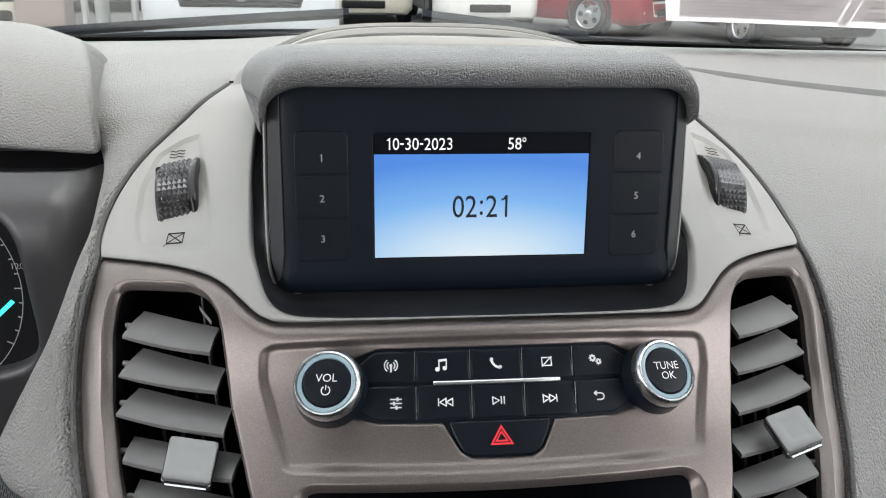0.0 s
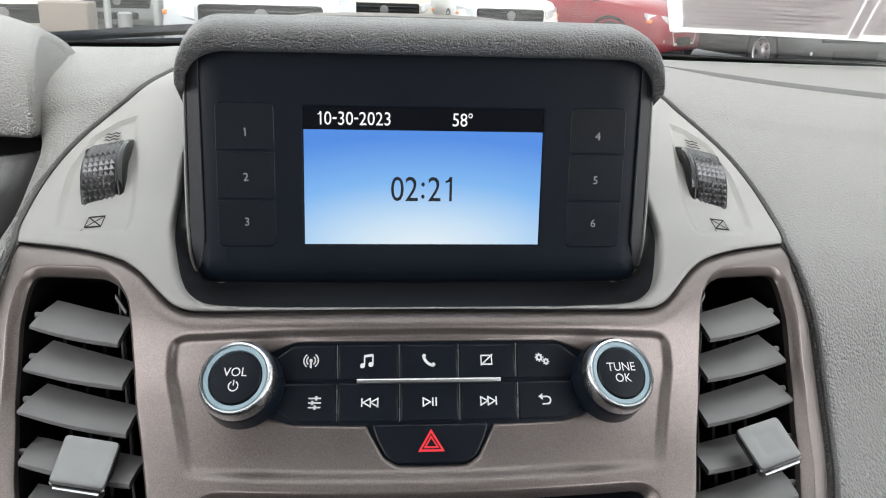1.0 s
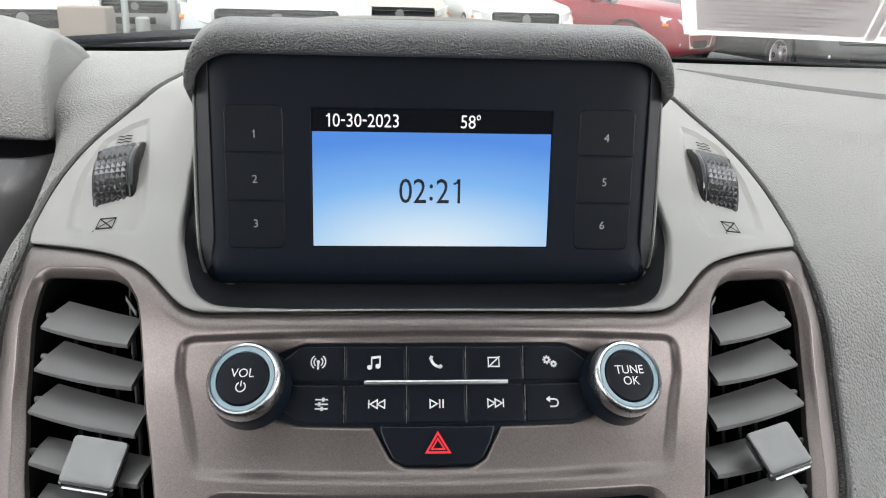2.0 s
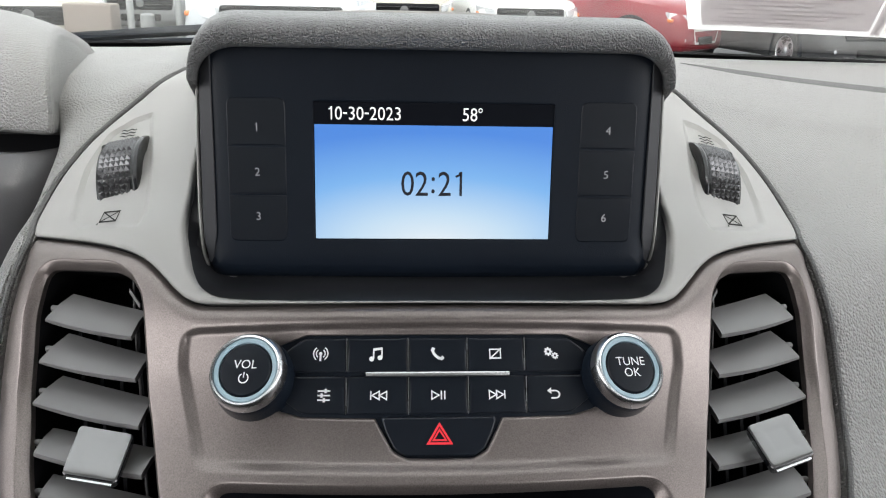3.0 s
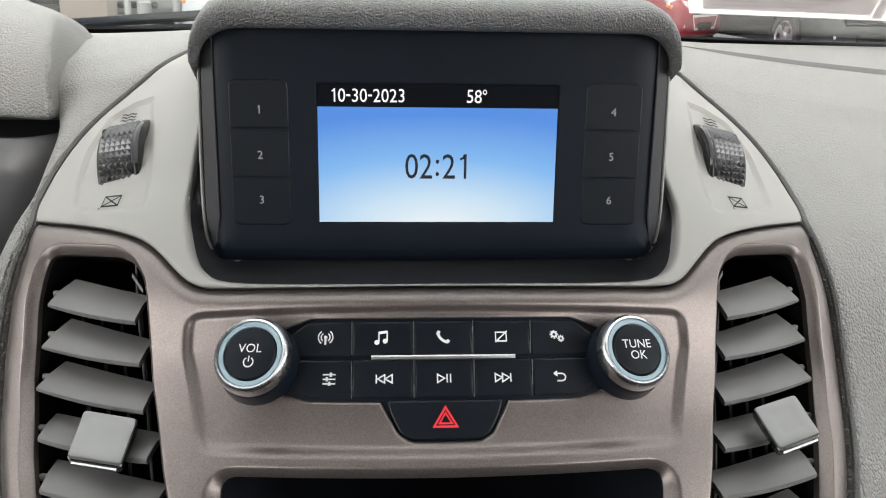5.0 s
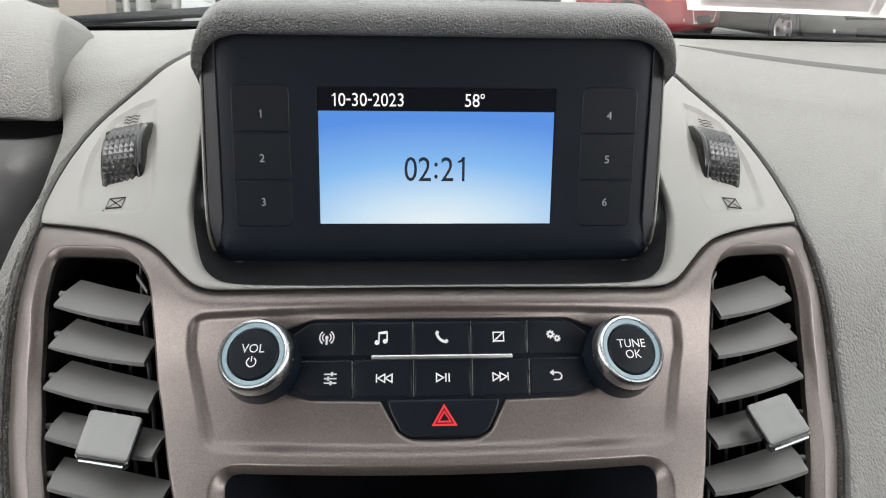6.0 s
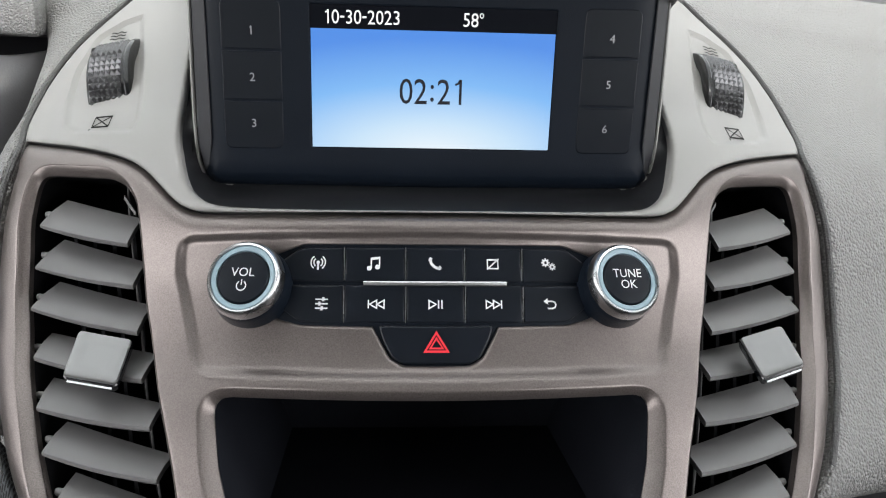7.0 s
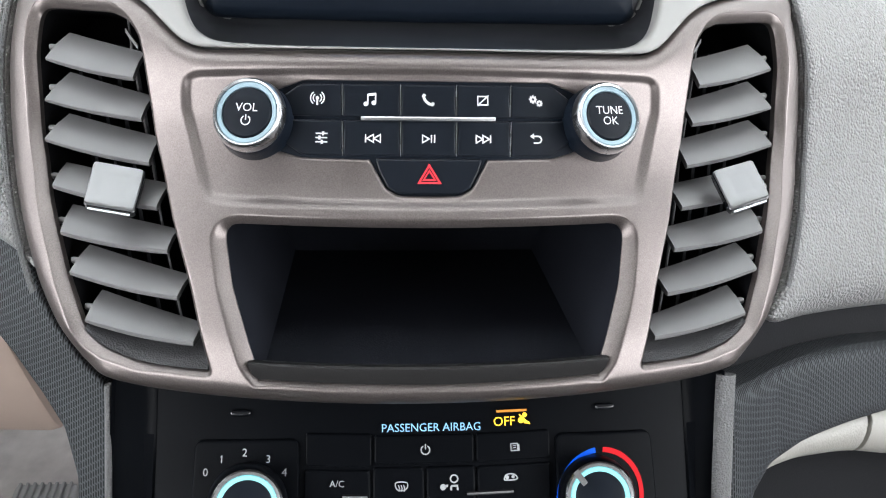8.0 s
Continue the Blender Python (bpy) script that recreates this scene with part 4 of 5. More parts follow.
def screen_paint():
    """Blue to white clock background, lit from behind."""
    m = bpy.data.materials.new("lcd_clock_background")
    m.use_nodes = True
    nt = m.node_tree
    b = nt.nodes["Principled BSDF"]
    co = nt.nodes.new("ShaderNodeTexCoord")
    mp = nt.nodes.new("ShaderNodeMapping")
    mp.inputs["Location"].default_value = (-0.5 * 0.8, 0, 0.06)
    mp.inputs["Scale"].default_value = (0.8, 0, 1.0)
    g = nt.nodes.new("ShaderNodeVectorMath")
    g.operation = "LENGTH"
    ramp = nt.nodes.new("ShaderNodeValToRGB")
    stops = ramp.color_ramp.elements
    stops[0].color, stops[1].color = (0.80, 0.87, 0.92, 1), (0.06, 0.245, 0.75, 1)
    stops.new(0.28).color = (0.55, 0.73, 0.90, 1)
    stops.new(0.62).color = (0.19, 0.455, 0.86, 1)
    link = nt.links.new
    link(co.outputs["Generated"], mp.inputs["Vector"])
    link(mp.outputs[0], g.inputs[0])
    link(g.outputs["Value"], ramp.inputs["Fac"])
    b.inputs["Base Color"].default_value = (0.01, 0.01, 0.01, 1)
    b.inputs["Roughness"].default_value = 0.3
    link(ramp.outputs["Color"], b.inputs["Emission Color"])
    b.inputs["Emission Strength"].default_value = LCD_GLOW
    return m


LCDBLACK = material("lcd_black", (0.004, 0.005, 0.008), 0.3, vary=0.05, spec=0.06)
CLOCKINK = material("clock_ink", (0.004, 0.005, 0.012), 0.4, vary=0.02)
HEADTEXT = glowing("lcd_white_text", (0.9, 0.9, 0.9), LCD_GLOW * 0.85)


def flat_rect(x0, z0, x1, z1, dy):
    return [(x0, float(glass(x0, z0)) + dy, z0), (x1, float(glass(x0, z0)) + dy, z0), (x1, float(glass(x0, z1)) + dy, z1), (x0, float(glass(x0, z1)) + dy, z1)], [(0, 1, 2, 3)]


lcd = part("screen", flat_rect(-46.8, 73.6, 46.8, 124.6, 0.7), LCDBLACK, display, "dark glass screen", smooth=0)
part("clock_background", flat_rect(-46.4, 74.0, 46.4, 116.3, 0.35), screen_paint(), lcd, "lit blue clock background fading to white", smooth=0)
gfr = lambda x, z: frame_at(x, z, glass)
part("clock_text", drawn(spaced("02:21", 9.6, 5.55, 0.82), gfr(-0.3, 94.8), 0.1), CLOCKINK, lcd, "dark clock digits", smooth=0)
part("date_text", drawn(spaced("10-30-2023", 5.0, 3.15, 0.86), gfr(-27.3, 120.3), -0.2), HEADTEXT, lcd, "white date text", smooth=0)
part("temperature_text", drawn(spaced("58\u00b0", 5.0, 3.15, 0.86), gfr(14.6, 120.3), -0.2), HEADTEXT, lcd, "white temperature text", smooth=0)
for side in (-1, 1):
    for k in range(3):
        z1 = 125.6 - 17.75 * k
        z0 = z1 - 17.3
        xa, xb = sorted((57.3 * side, 79.6 * side))
        rr = [0.4] * 4
        if k == 0:
            rr[2], rr[3] = 3, 3
        if k == 2:
            rr[0], rr[1] = 3, 3
        key = part("preset_key", sheet(rounded([(xa, z0), (xb, z0), (xb, z1), (xa, z1)], rr, 3), lambda x, z: glass(x, z) - 0.3, edge=((0, 0.5), (0.15, 0.15), (0.45, 0)), back=2, step=8, gap=4), KEYBLACK, display, smooth=15)
        dig = str(k + 1 if side < 0 else k + 4)
        part("number", drawn(words(dig, 3.1), gfr(68.4 * side, 115.0 - 16.4 * k), 0.7), GREYPRINT, key, smooth=0)
# dark trough below and beside the display
TIN = mirrored(rounded([(0, 150), (88, 150), (89.6, 100), (89.4, 74), (87, 65), (82, 61.7), (0, 61.2)], [0, 3, 0, 6, 6, 6, 0], 4))
TOUT = offset(resample(WELL, 3.0), -1.0)


def trough_depth(x, z):
    p = np.stack([x, z], 1)
    a, b = gap_to(p, TOUT), gap_to(p, TIN)
    t = a / np.maximum(a + b, 1e-6)
    lip = skin(x, z) + np.interp(z, (51, 64), (2.6, 5.0))
    return lip * (1 - t) + np.maximum(glass(x, z) + 9, lip + 2) * t + 5 * np.sin(math.pi * t)


part("trough", sheet(TOUT[::-1], trough_depth, holes=[TIN], edge=((0, 0), (0.5, 0)), back=4, step=4, gap=2.5), TROUGH, display, "black moulded trough under the display", smooth=60)

# ---- soft hood over the display ----
hood = thing("display_hood", (0, 40, 150), "grey grained soft hood over the display", "display hood")
# section from the lip's inside over the crest to the rear: depth and height, level axes
SECTION = [(80, 130.5), (62, 129.2), (56, 128.7), (51.5, 129.2), (48.2, 131.4), (46.6, 134.4), (47.6, 137.2), (52, 139.3), (60, 140.3), (75, 140.9), (110, 138.5), (150, 134.5), (197, 129.5), (200, 120)]
sec = curve(SECTION, closed=False, per=4)
rings = []
steps = np.concatenate([np.linspace(0, 0.8, 14), 0.8 + 0.2 * np.sin(np.linspace(0, 1, 15)[1:] * math.pi / 2)])
for s in np.concatenate([-steps[:0:-1], steps]):
    t = abs(s)
    bend = max(0.0, (t - 0.8) / 0.2)
    turn = 1 - math.sqrt(max(0.0, 1 - bend ** 2))
    row = []
    for y, z in sec:
        fore = np.clip((200 - y) / 150, 0, 1)
        high = np.clip((z - 125.5) / 12.0, 0, 1)
        x = (90.0 + 3.5 * high) * s * (1 + 0.15 * np.clip((y - 62) / 65, 0, 1.2))
        row.append(level(x, y + 4.0 * t * t * fore + 9 * bend ** 3 * fore, z - 0.4 * t * t - (11 + 10 * high) * turn))
    rings.append(row)
part("hood_shell", loft(rings), HOODSKIN, hood)
# legs that taper down beside the bezel
for end in (rings[0], rings[-1][::-1]):
    end = [np.array(q) for q in end]
    hub = np.array(level(math.copysign(96.0, end[0][0]), 88.0, 107.0))
    leg = [[tuple(q * (1 - 0.86 * g) + hub * 0.86 * g + np.array(level(0, 4.0 * g, -6.0 * g))) for q in end] for g in (0, 0.25, 0.5, 0.75, 1.0)]
    part("leg", loft(leg[::-1]), HOODSKIN, hood)
# arched tray behind the hood
arch = curve([(-123, 211),  (-112, 245), (-97, 272), (-77, 297), (-40, 316), (0, 321), (40, 316), (77, 297), (97, 272), (112, 245), (123, 211)], closed=False, per=5)
arch = np.vstack([arch, [(90, 198), (-90, 198)]])[::-1]
fl = lambda x, v: 134 - 25 * (np.abs(x) / 125.0) ** 4 - 0.012 * np.maximum(v - 200, 0)


def arch_top(x, v):
    p = np.stack([x, v], 1)
    d = np.where(inside(p, arch), gap_to(p, arch), 0)
    return -fl(x, v) + np.interp(d, (0, 7, 8, 11, 12, 19, 20.5, 24, 25.5, 200), (0, 0, 7, 7, 2.5, 2.5, 11, 11, 7, 7))


part("tray_rim", sheet(arch, arch_top, edge=((0, 6), (0.6, 3.6), (1.8, 1.6), (4, 0.3), (6, 0)), back=45, step=5, gap=3, place=lambda u, v, h: level(u, v, -h), rings=[offset(arch, d) for d in (7, 8, 11, 12, 19, 20.5, 24, 25.5)]), GREY, surround, "arched grey tray rim behind the display hood")
arch_bead = []
line = curve([(-124, 209), (-113, 245), (-98, 272.5), (-77.5, 298), (-40, 317), (0, 322), (40, 317), (77.5, 298), (98, 272.5), (113, 245), (124, 209)], closed=False, per=5)
for k, (x, v) in enumerate(line):
    a, b = line[max(k - 1, 0)], line[min(k + 1, len(line) - 1)]
    t = (b - a) / np.linalg.norm(b - a)
    z = float(fl(x, v)) - 7.5
    arch_bead.append([level(x - t[1] * 1.5 * math.cos(q), v + t[0] * 1.5 * math.cos(q), z + 1.5 * math.sin(q)) for q in np.linspace(0, 2 * math.pi, 9)[:-1]])
part("edge_bead", loft(arch_bead), BEAD, surround, "dark bead round the tray rim")
# dark tubes laid along the tray's two grooves stand for their shade
for inner, low in ((9.5, 3.4), (22.2, 7.0)):
    shade_tube = []
    line = eased(offset(resample(arch, 4.0), inner), 4)
    line = line[line[:, 1] > 203 + inner]
    line = line[np.argsort(line[:, 0])]
    for k, (x, v) in enumerate(line):
        a, b = line[max(k - 1, 0)], line[min(k + 1, len(line) - 1)]
        t = (b - a) / max(np.linalg.norm(b - a), 1e-6)
        z = float(fl(x, v)) - low
        shade_tube.append([level(x - t[1] * 2.0 * math.cos(q), v + t[0] * 2.0 * math.cos(q), z + 1.6 * math.sin(q)) for q in np.linspace(0, 2 * math.pi, 9)[:-1]])
    part("tray_groove_shade", loft(shade_tube), SHADESKIN, surround, "dark tube for the shade in the tray's groove")


# ---- instrument cluster beside the rib ----
cluster = thing("instrument_cluster", (-300, 150, 120), "grey grained instrument hood over dark round gauges", "instrument cluster")
# visor section, from the rear of its underside round the front lip and over the top; depth behind the lip, height
VISOR = [(70, 60), (22, 68), (4, 70.5), (0.5, 72), (0, 74.5), (1.5, 79), (6, 87), (14, 96), (27, 104), (48, 110.5), (80, 114.5), (120, 114.5), (180, 108), (230, 92), (232, 70)]
rows = []
for x, tight in ((-192.0, 0.82), (-192.6, 0.9), (-194, 0.96), (-196.5, 0.99), (-200, 1.0), (-205, 1.0), (-211, 1.0), (-220, 1.0), (-232, 1.0), (-246, 1.0), (-265, 1.0), (-300, 1.0), (-360, 1.0), (-450, 1.0), (-580, 1.0), (-720, 1.0)):
    k = -194 - x
    rise = np.interp(k, (-10, 0, 8, 15, 19, 30, 47, 71, 120, 500), (2, 3, 5, 6, 7, 8, 11, 14, 16, 18))
    row = []
    for y, z in curve(VISOR, False, 3):
        up = np.clip((z - 74) / 36, 0, 1)
        y, z = 110 + (y - 110) * tight, 86 + (z - 86) * tight
        row.append(level(x - 0.30 * min(max(y, 0), 170) * math.exp(-max(k, 0) / 80), 186 + 0.3 * min(max(k, 0), 130) + y, z - 1 + rise * up))
    rows.append(row)
part("visor", loft(rows), PADSKIN, cluster, "grey grained visor")
GAUGEGREY = material("gauge_surround", (0.042, 0.042, 0.045), 0.4, grain=0.2, grain_scale=900)
gc = (-317.0, -8.0)


def bezel_depth(x, z):
    """Level depth of the gauge surround: rolled back at its top and beside the rib."""
    d = np.interp(z, (-160, -60, 0, 20, 32, 42, 50, 56, 61), (196, 174, 163, 160.5, 161.5, 165, 170, 176, 186))
    return d + 0.05 * np.maximum(np.asarray(x) + 216, 0) ** 2


hole = np.array([(-335 + 99 * math.copysign(abs(math.cos(a)) ** 0.4, math.cos(a)), -6 + 54 * math.copysign(abs(math.sin(a)) ** 0.4, math.sin(a))) for a in np.linspace(0, 2 * math.pi, 73)[:-1] + 0.01])
part("gauge_surround", sheet(rect(-720, -155, -188, 60.5, 0.0), bezel_depth, holes=[hole], edge=((0, 0), (0.5, 0)), hole_edges=[((0, 6), (1.2, 2.2), (3, 0.6), (6, 0))], back=3, hole_back=14, step=7, gap=4, place=lambda u, v, h: level(u, h, v)), GAUGEGREY, cluster, "satin grey panel round the gauges", smooth=60)
# black sheet gives the gap below the visor its shade
part("cavity_back", loft([[level(x, y, z) for x in (-720, -196)] for y, z in ((232, 62), (214, 56), (196, 20))], cap=False, closed=False), DEEP, cluster, "black sheet for the shaded gap under the visor")


def on_gauge(shape, lift=0.0):
    return [level(gc[0] + x, 186.0 - lift, gc[1] + z) for x, z in shape[0]], shape[1]


gauge = part("gauge_face", on_gauge((rect(-125, -62, 84, 52, 10), [tuple(range(20))])), DEEP, cluster, "matt black dial face", smooth=0)
tick = join(ring(0, 0, 71, 0.5, -60, 240, 90), *[ribbon([(r0 * math.cos(a), r0 * math.sin(a)), (71 * math.cos(a), 71 * math.sin(a))], 0.8) for k in range(33) for a in [radians(-30 + 240 * k / 32)] for r0 in [68.8 if k % 4 else 67]])
part("dial_ticks", on_gauge(tick, 1), GREYPRINT, gauge, smooth=0)
part("numeral", on_gauge(moved(words("120", 3.6), 70.5, 13.5), 1), GREYPRINT, gauge, smooth=0)
part("needle", on_gauge(ribbon([(30, -40), (66, -7.0)], 2.6), 3), glowing("needle_glow", (0.05, 0.85, 0.9), 0.5), gauge, "lit cyan needle", smooth=0)

# ---- climate control panel ----
climate = thing("climate_panel", (0, -20, -110), "black climate control panel with two knobs and lit airbag sign", "climate control")


def hv(x, z):
    return -22 + 0.0012 * x * x + (z + 95) * 0.35


def hv_at(x, z):
    return frame_at(x, z, hv)


part("back_plate", sheet(rect(-106, -165, 106, -78, 3), lambda x, z: hv(x, z) + 1.6, edge=ROUND1, back=10, step=9, gap=5), PANELBLACK, climate)
for s in (-1, 1):
    part("knob_plate", sheet(rounded([(49.5 * s, -99), (89.5 * s, -101), (92 * s, -150), (49.5 * s, -150)][::s], [3, 4, 2, 2][::s], 4), hv, edge=KEY_EDGE, back=3, step=8, gap=4), PANELBLACK, climate)
    c = hv_at(64.5 if s > 0 else -68.5, -121.5)
    w = np.array([-0.12 * s, -1.0, 0.42])
    w /= np.linalg.norm(w)
    across = np.cross(c[2], w) / np.linalg.norm(np.cross(c[2], w))
    across *= 1 if across[0] > 0 else -1
    c = (c[0], across, np.cross(w, across), w)
    knob = part("climate_knob", turned(c, [(15, 0), (14.4, 8), (13.2, 13.0), (12.6, 13.6)], 48, False), PANELBLACK, climate, "black rotary knob with a lit ring")
    part("knob_ring", turned(c, [(12.7, 13.3), (12.9, 14.6), (12.2, 15.6), (11.2, 15.8), (10.7, 15.2)], 48, False), CHROME, knob, "silver ring")
    part("lit_ring", turned(c, [(10.8, 15.2), (10.2, 15.5), (9.3, 15.2), (9.2, 14.6)], 48, False), glowing("knob_ring_glow", (0.25, 0.75, 0.8), 0.25), knob, "pale cyan ring")
    part("knob_face", turned(c, [(9.3, 14.4), (9.2, 15.0), (8.0, 15.4), (0.3, 15.5)], 40), KEYBLACK, knob)
pc, pw = c, c[3]
tip = [pc[0] + a * pc[1] + b * pc[2] + h * pw for h in (15.2, 17.2) for a, b in ((-9.6, 9.2), (-7.6, 10.6), (-4.4, 5.6), (-6.2, 4.4))]
part("pointer", (tip, [(4, 5, 6, 7), (0, 1, 5, 4), (1, 2, 6, 5), (2, 3, 7, 6), (3, 0, 4, 7)]), CHROME, climate, "bright pointer ridge", smooth=0)
for k, (x, z) in enumerate(((-85, -112), (-79, -107), (-70, -104.3), (-61, -106.2), (-54.8, -110.6))):
    part("fan_number", drawn(words(str(k), 2.9), hv_at(x, z), 0.3), GREYPRINT, climate, smooth=0)
BLUEPRINT = material("blue_print", (0.005, 0.10, 0.72), 0.5, vary=0.03, spec=0.1)
SCALERED = material("scale_red", (0.62, 0.006, 0.012), 0.5, vary=0.03, spec=0.1)
for nm, a0, a1, mt in (("cold_scale", 95, 215, BLUEPRINT), ("hot_scale", 85, -35, SCALERED)):
    V, F = ring(67.0, -123, 17.2, 1.9, a0, a1, 24)
    fix = [f if sum(V[f[i]][0] * V[f[(i + 1) % 4]][1] - V[f[(i + 1) % 4]][0] * V[f[i]][1] for i in range(4)) > 0 else f[::-1] for f in F]
    part(nm, ([(x, float(hv(x, z)) - 0.35, z) for x, z in V], fix), mt, climate, smooth=0)
SIGNBLUE = glowing("sign_pale_blue", (0.30, 0.62, 0.92), 0.17)
AMBER = glowing("sign_amber", (1.0, 0.55, 0.02), 0.5)
part("airbag_sign", drawn(words("PASSENGER AIRBAG", 3.0, 0.98), hv_at(0.8, -94.6), 0.3), SIGNBLUE, climate, "pale blue airbag lettering", smooth=0)
part("off_sign", drawn(words("OFF", 3.4), hv_at(29.0, -93.4), 0.3), AMBER, climate, "lit amber lettering", smooth=0)
seat_icon = join(disc(0.2, 1.6, 0.9), ribbon([(-0.6, 0.6), (0.2, -1.2), (1.8, -1.4)], 1.0), disc(-1.4, -0.4, 1.1), ribbon([(-2.0, 1.8), (2.2, -2.0)], 0.5))
part("airbag_icon", drawn(seat_icon, hv_at(37.0, -92.8), 0.3), AMBER, climate, smooth=0)
# dim glowing bar painted as the amber sign's reflection above it
part("sign_reflection", drawn(ribbon([(-6, 0), (6, 0)], 0.9), hv_at(32.0, -89.6), 0.3), glowing("sign_reflection_amber", (0.8, 0.3, 0.02), 0.12), climate, smooth=0)
for x0, x1, z0, z1 in ((-47, -22, -108.5, -97), (-21, 17, -107.6, -97.5), (18, 47, -107.6, -97.5), (-47.5, -22.5, -124, -109.8), (-21.5, -2.2, -124, -108.8), (-1.2, 17.3, -124, -108.8), (18.3, 47, -124, -109.2)):
    part("climate_key", sheet(rect(x0, z0, x1, z1, 1.0, 2), lambda x, z: hv(x, z) + 0.4, edge=KEY_EDGE, back=2, step=8, gap=4), PANELBLACK, climate, smooth=15)
mirror_i = join(ribbon([(-1.9, -1.6), (1.3, -1.6), (1.3, 1.6), (-1.9, 1.6)], 0.5, True), ribbon([(-1, 0.7), (0.6, 0.7)], 0.4), ribbon([(-1, -0.3), (0.6, -0.3)], 0.4), ribbon([(1.9, -1.9), (1.9, 1.2)], 0.6))
defrost_i = join(ribbon(curve([(-2.8, 1.4), (0, 2.1), (2.8, 1.4), (1.9, -1.4), (-1.9, -1.4)], True, 3), 0.5, True), *[ribbon([(x, -2.2), (x + 0.3, -0.8), (x - 0.2, 0.6)], 0.45) for x in (-1.2, 0, 1.2)])
feet_i = join(ring(1.2, 2.4, 1.7, 0.7), ribbon([(-0.2, -0.8), (2.6, -0.8), (2.8, -2.8)], 0.9), ribbon([(-0.2, -0.8), (-0.3, -2.8)], 0.9), disc(-4, -1.2, 1.4), ribbon([(-3.4, -1.0), (-1.6, -0.6)], 1.0))
recirc_i = join(ribbon(curve([(-3, -0.8), (-2.4, 0.8), (-0.8, 1.6), (1.2, 1.4), (2.6, 0.6), (3.2, -0.6), (2, -1.2), (-2, -1.2)], True, 3), 0.6, True), disc(-1.6, 0, 0.9), disc(1.2, 0.2, 0.8))
for nm, sh, x, z in (("power_icon", join(ring(0, 0, 2.0, 0.6, 120, 420, 18), ribbon([(0, 0.2), (0, 2.7)], 0.6)), -1.6, -102.4), ("mirror_icon", mirror_i, 33, -102.6), ("ac_lettering", words("A/C", 2.9), -35, -114.2), ("defrost_icon", defrost_i, -10.8, -115), ("airflow_icon", feet_i, 8.2, -114.6), ("recirculation_icon", recirc_i, 31, -113.2)):
    part(nm, drawn(moved(sh, 0, 0, 0.82), hv_at(x, z), 0.25), GREYPRINT, climate, smooth=0)
for x0, x1, z in ((-33, -23.5, -118.6), (14, 32, -118.2)):
    bars = [[(x, float(hv(x, z)) + a, z + b) for a, b in ((0.6, 0.8), (-0.5, 0.6), (-0.8, 0), (-0.5, -0.6), (0.6, -0.8))] for x in np.linspace(x0, x1, 4)]
    part("chrome_bar", loft(bars), CHROME, climate)
for x in (-72, 70):
    part("notch", block(x, float(hv(x, -90)) + 0.5, -90.5, 8, 3, 2.4, 1.0), GLOSS, climate)

# ---- lower dash: console sides, woven-look knee panels, glove box ----
lower = thing("lower_dash", (0, 20, -120), "black lower dash with woven-look knee panels and stitched-edge rims", "dashboard", kind="structure")
for s in (-1, 1):
    wall = []
    for z in (-78, -100, -130, -170):
        xe = 120.5 + (z + 80) * -0.06
        wall.append([(s * 104, float(hv(104, z)) + 4, z), (s * 106, float(hv(104, z)) + 1, z), (s * 110, float(skin(110, z)) + 12, z), (s * (xe - 1), float(skin(xe, z)) + 5, z), (s * xe, float(skin(xe, z)) + 3, z)])
    part("console_side", loft(wall, cap=False, closed=False), PANELBLACK, lower)
    rim = []
    for z in np.linspace(-80, -175, 12):
        xe, wide = (121.8 + (z + 80) * 0.055, 4.2) if s > 0 else (122.5, 1.2)
        y = float(skin(xe, z)) + 4
        rim.append([(s * (xe + wide * math.cos(a)), y + 2.2 * math.sin(a), z) for a in np.linspace(0, 2 * math.pi, 13)[:-1]])
    part("panel_rim", loft(rim), RIMSKIN, lower, "grained rounded rim")
knee_r = [(124, -90), (143, -90.5), (180, -88.5), (225, -88.5), (290, -93), (420, -104), (420, -150), (310, -129), (237, -123), (214, -124.5), (190, -126), (172, -127.5), (153, -130.5), (143, -137), (135, -150), (128, -172), (122.5, -172)]
# black sheet that stands for the shade on the pad's underside
part("under_pad_shade", sheet(rect(134, -104, 420, -56, 2), lambda x, z: skin(x, z) + 34, edge=ROUND1, back=3, step=16, gap=8), DEEP, lower, "black sheet for the shade under the pad")
part("knee_panel", sheet(rounded(knee_r, 3, 2)[::-1], lambda x, z: skin(x, z) + 6 + 7 * np.clip((x - 128) / 30, 0, 1), edge=((0, 6), (0.8, 3.5), (2.5, 1.5), (5, 0.4), (8, 0)), back=30, step=8, gap=3), WEAVE, lower, "black woven-look knee panel")
knee_l = [(-124, -84), (-136, -75), (-149, -61.5), (-164, -42), (-186, -22), (-206, -10), (-232, -14), (-210, -48), (-186, -66), (-171, -77), (-156, -91), (-145, -103), (-139, -120), (-136, -172), (-122.5, -172)]
part("knee_panel", sheet(rounded(knee_l, 3, 2), lambda x, z: skin(x, z) + 9, edge=ROUND2, back=25, step=8, gap=4), WEAVE, lower, "black woven-look knee panel")

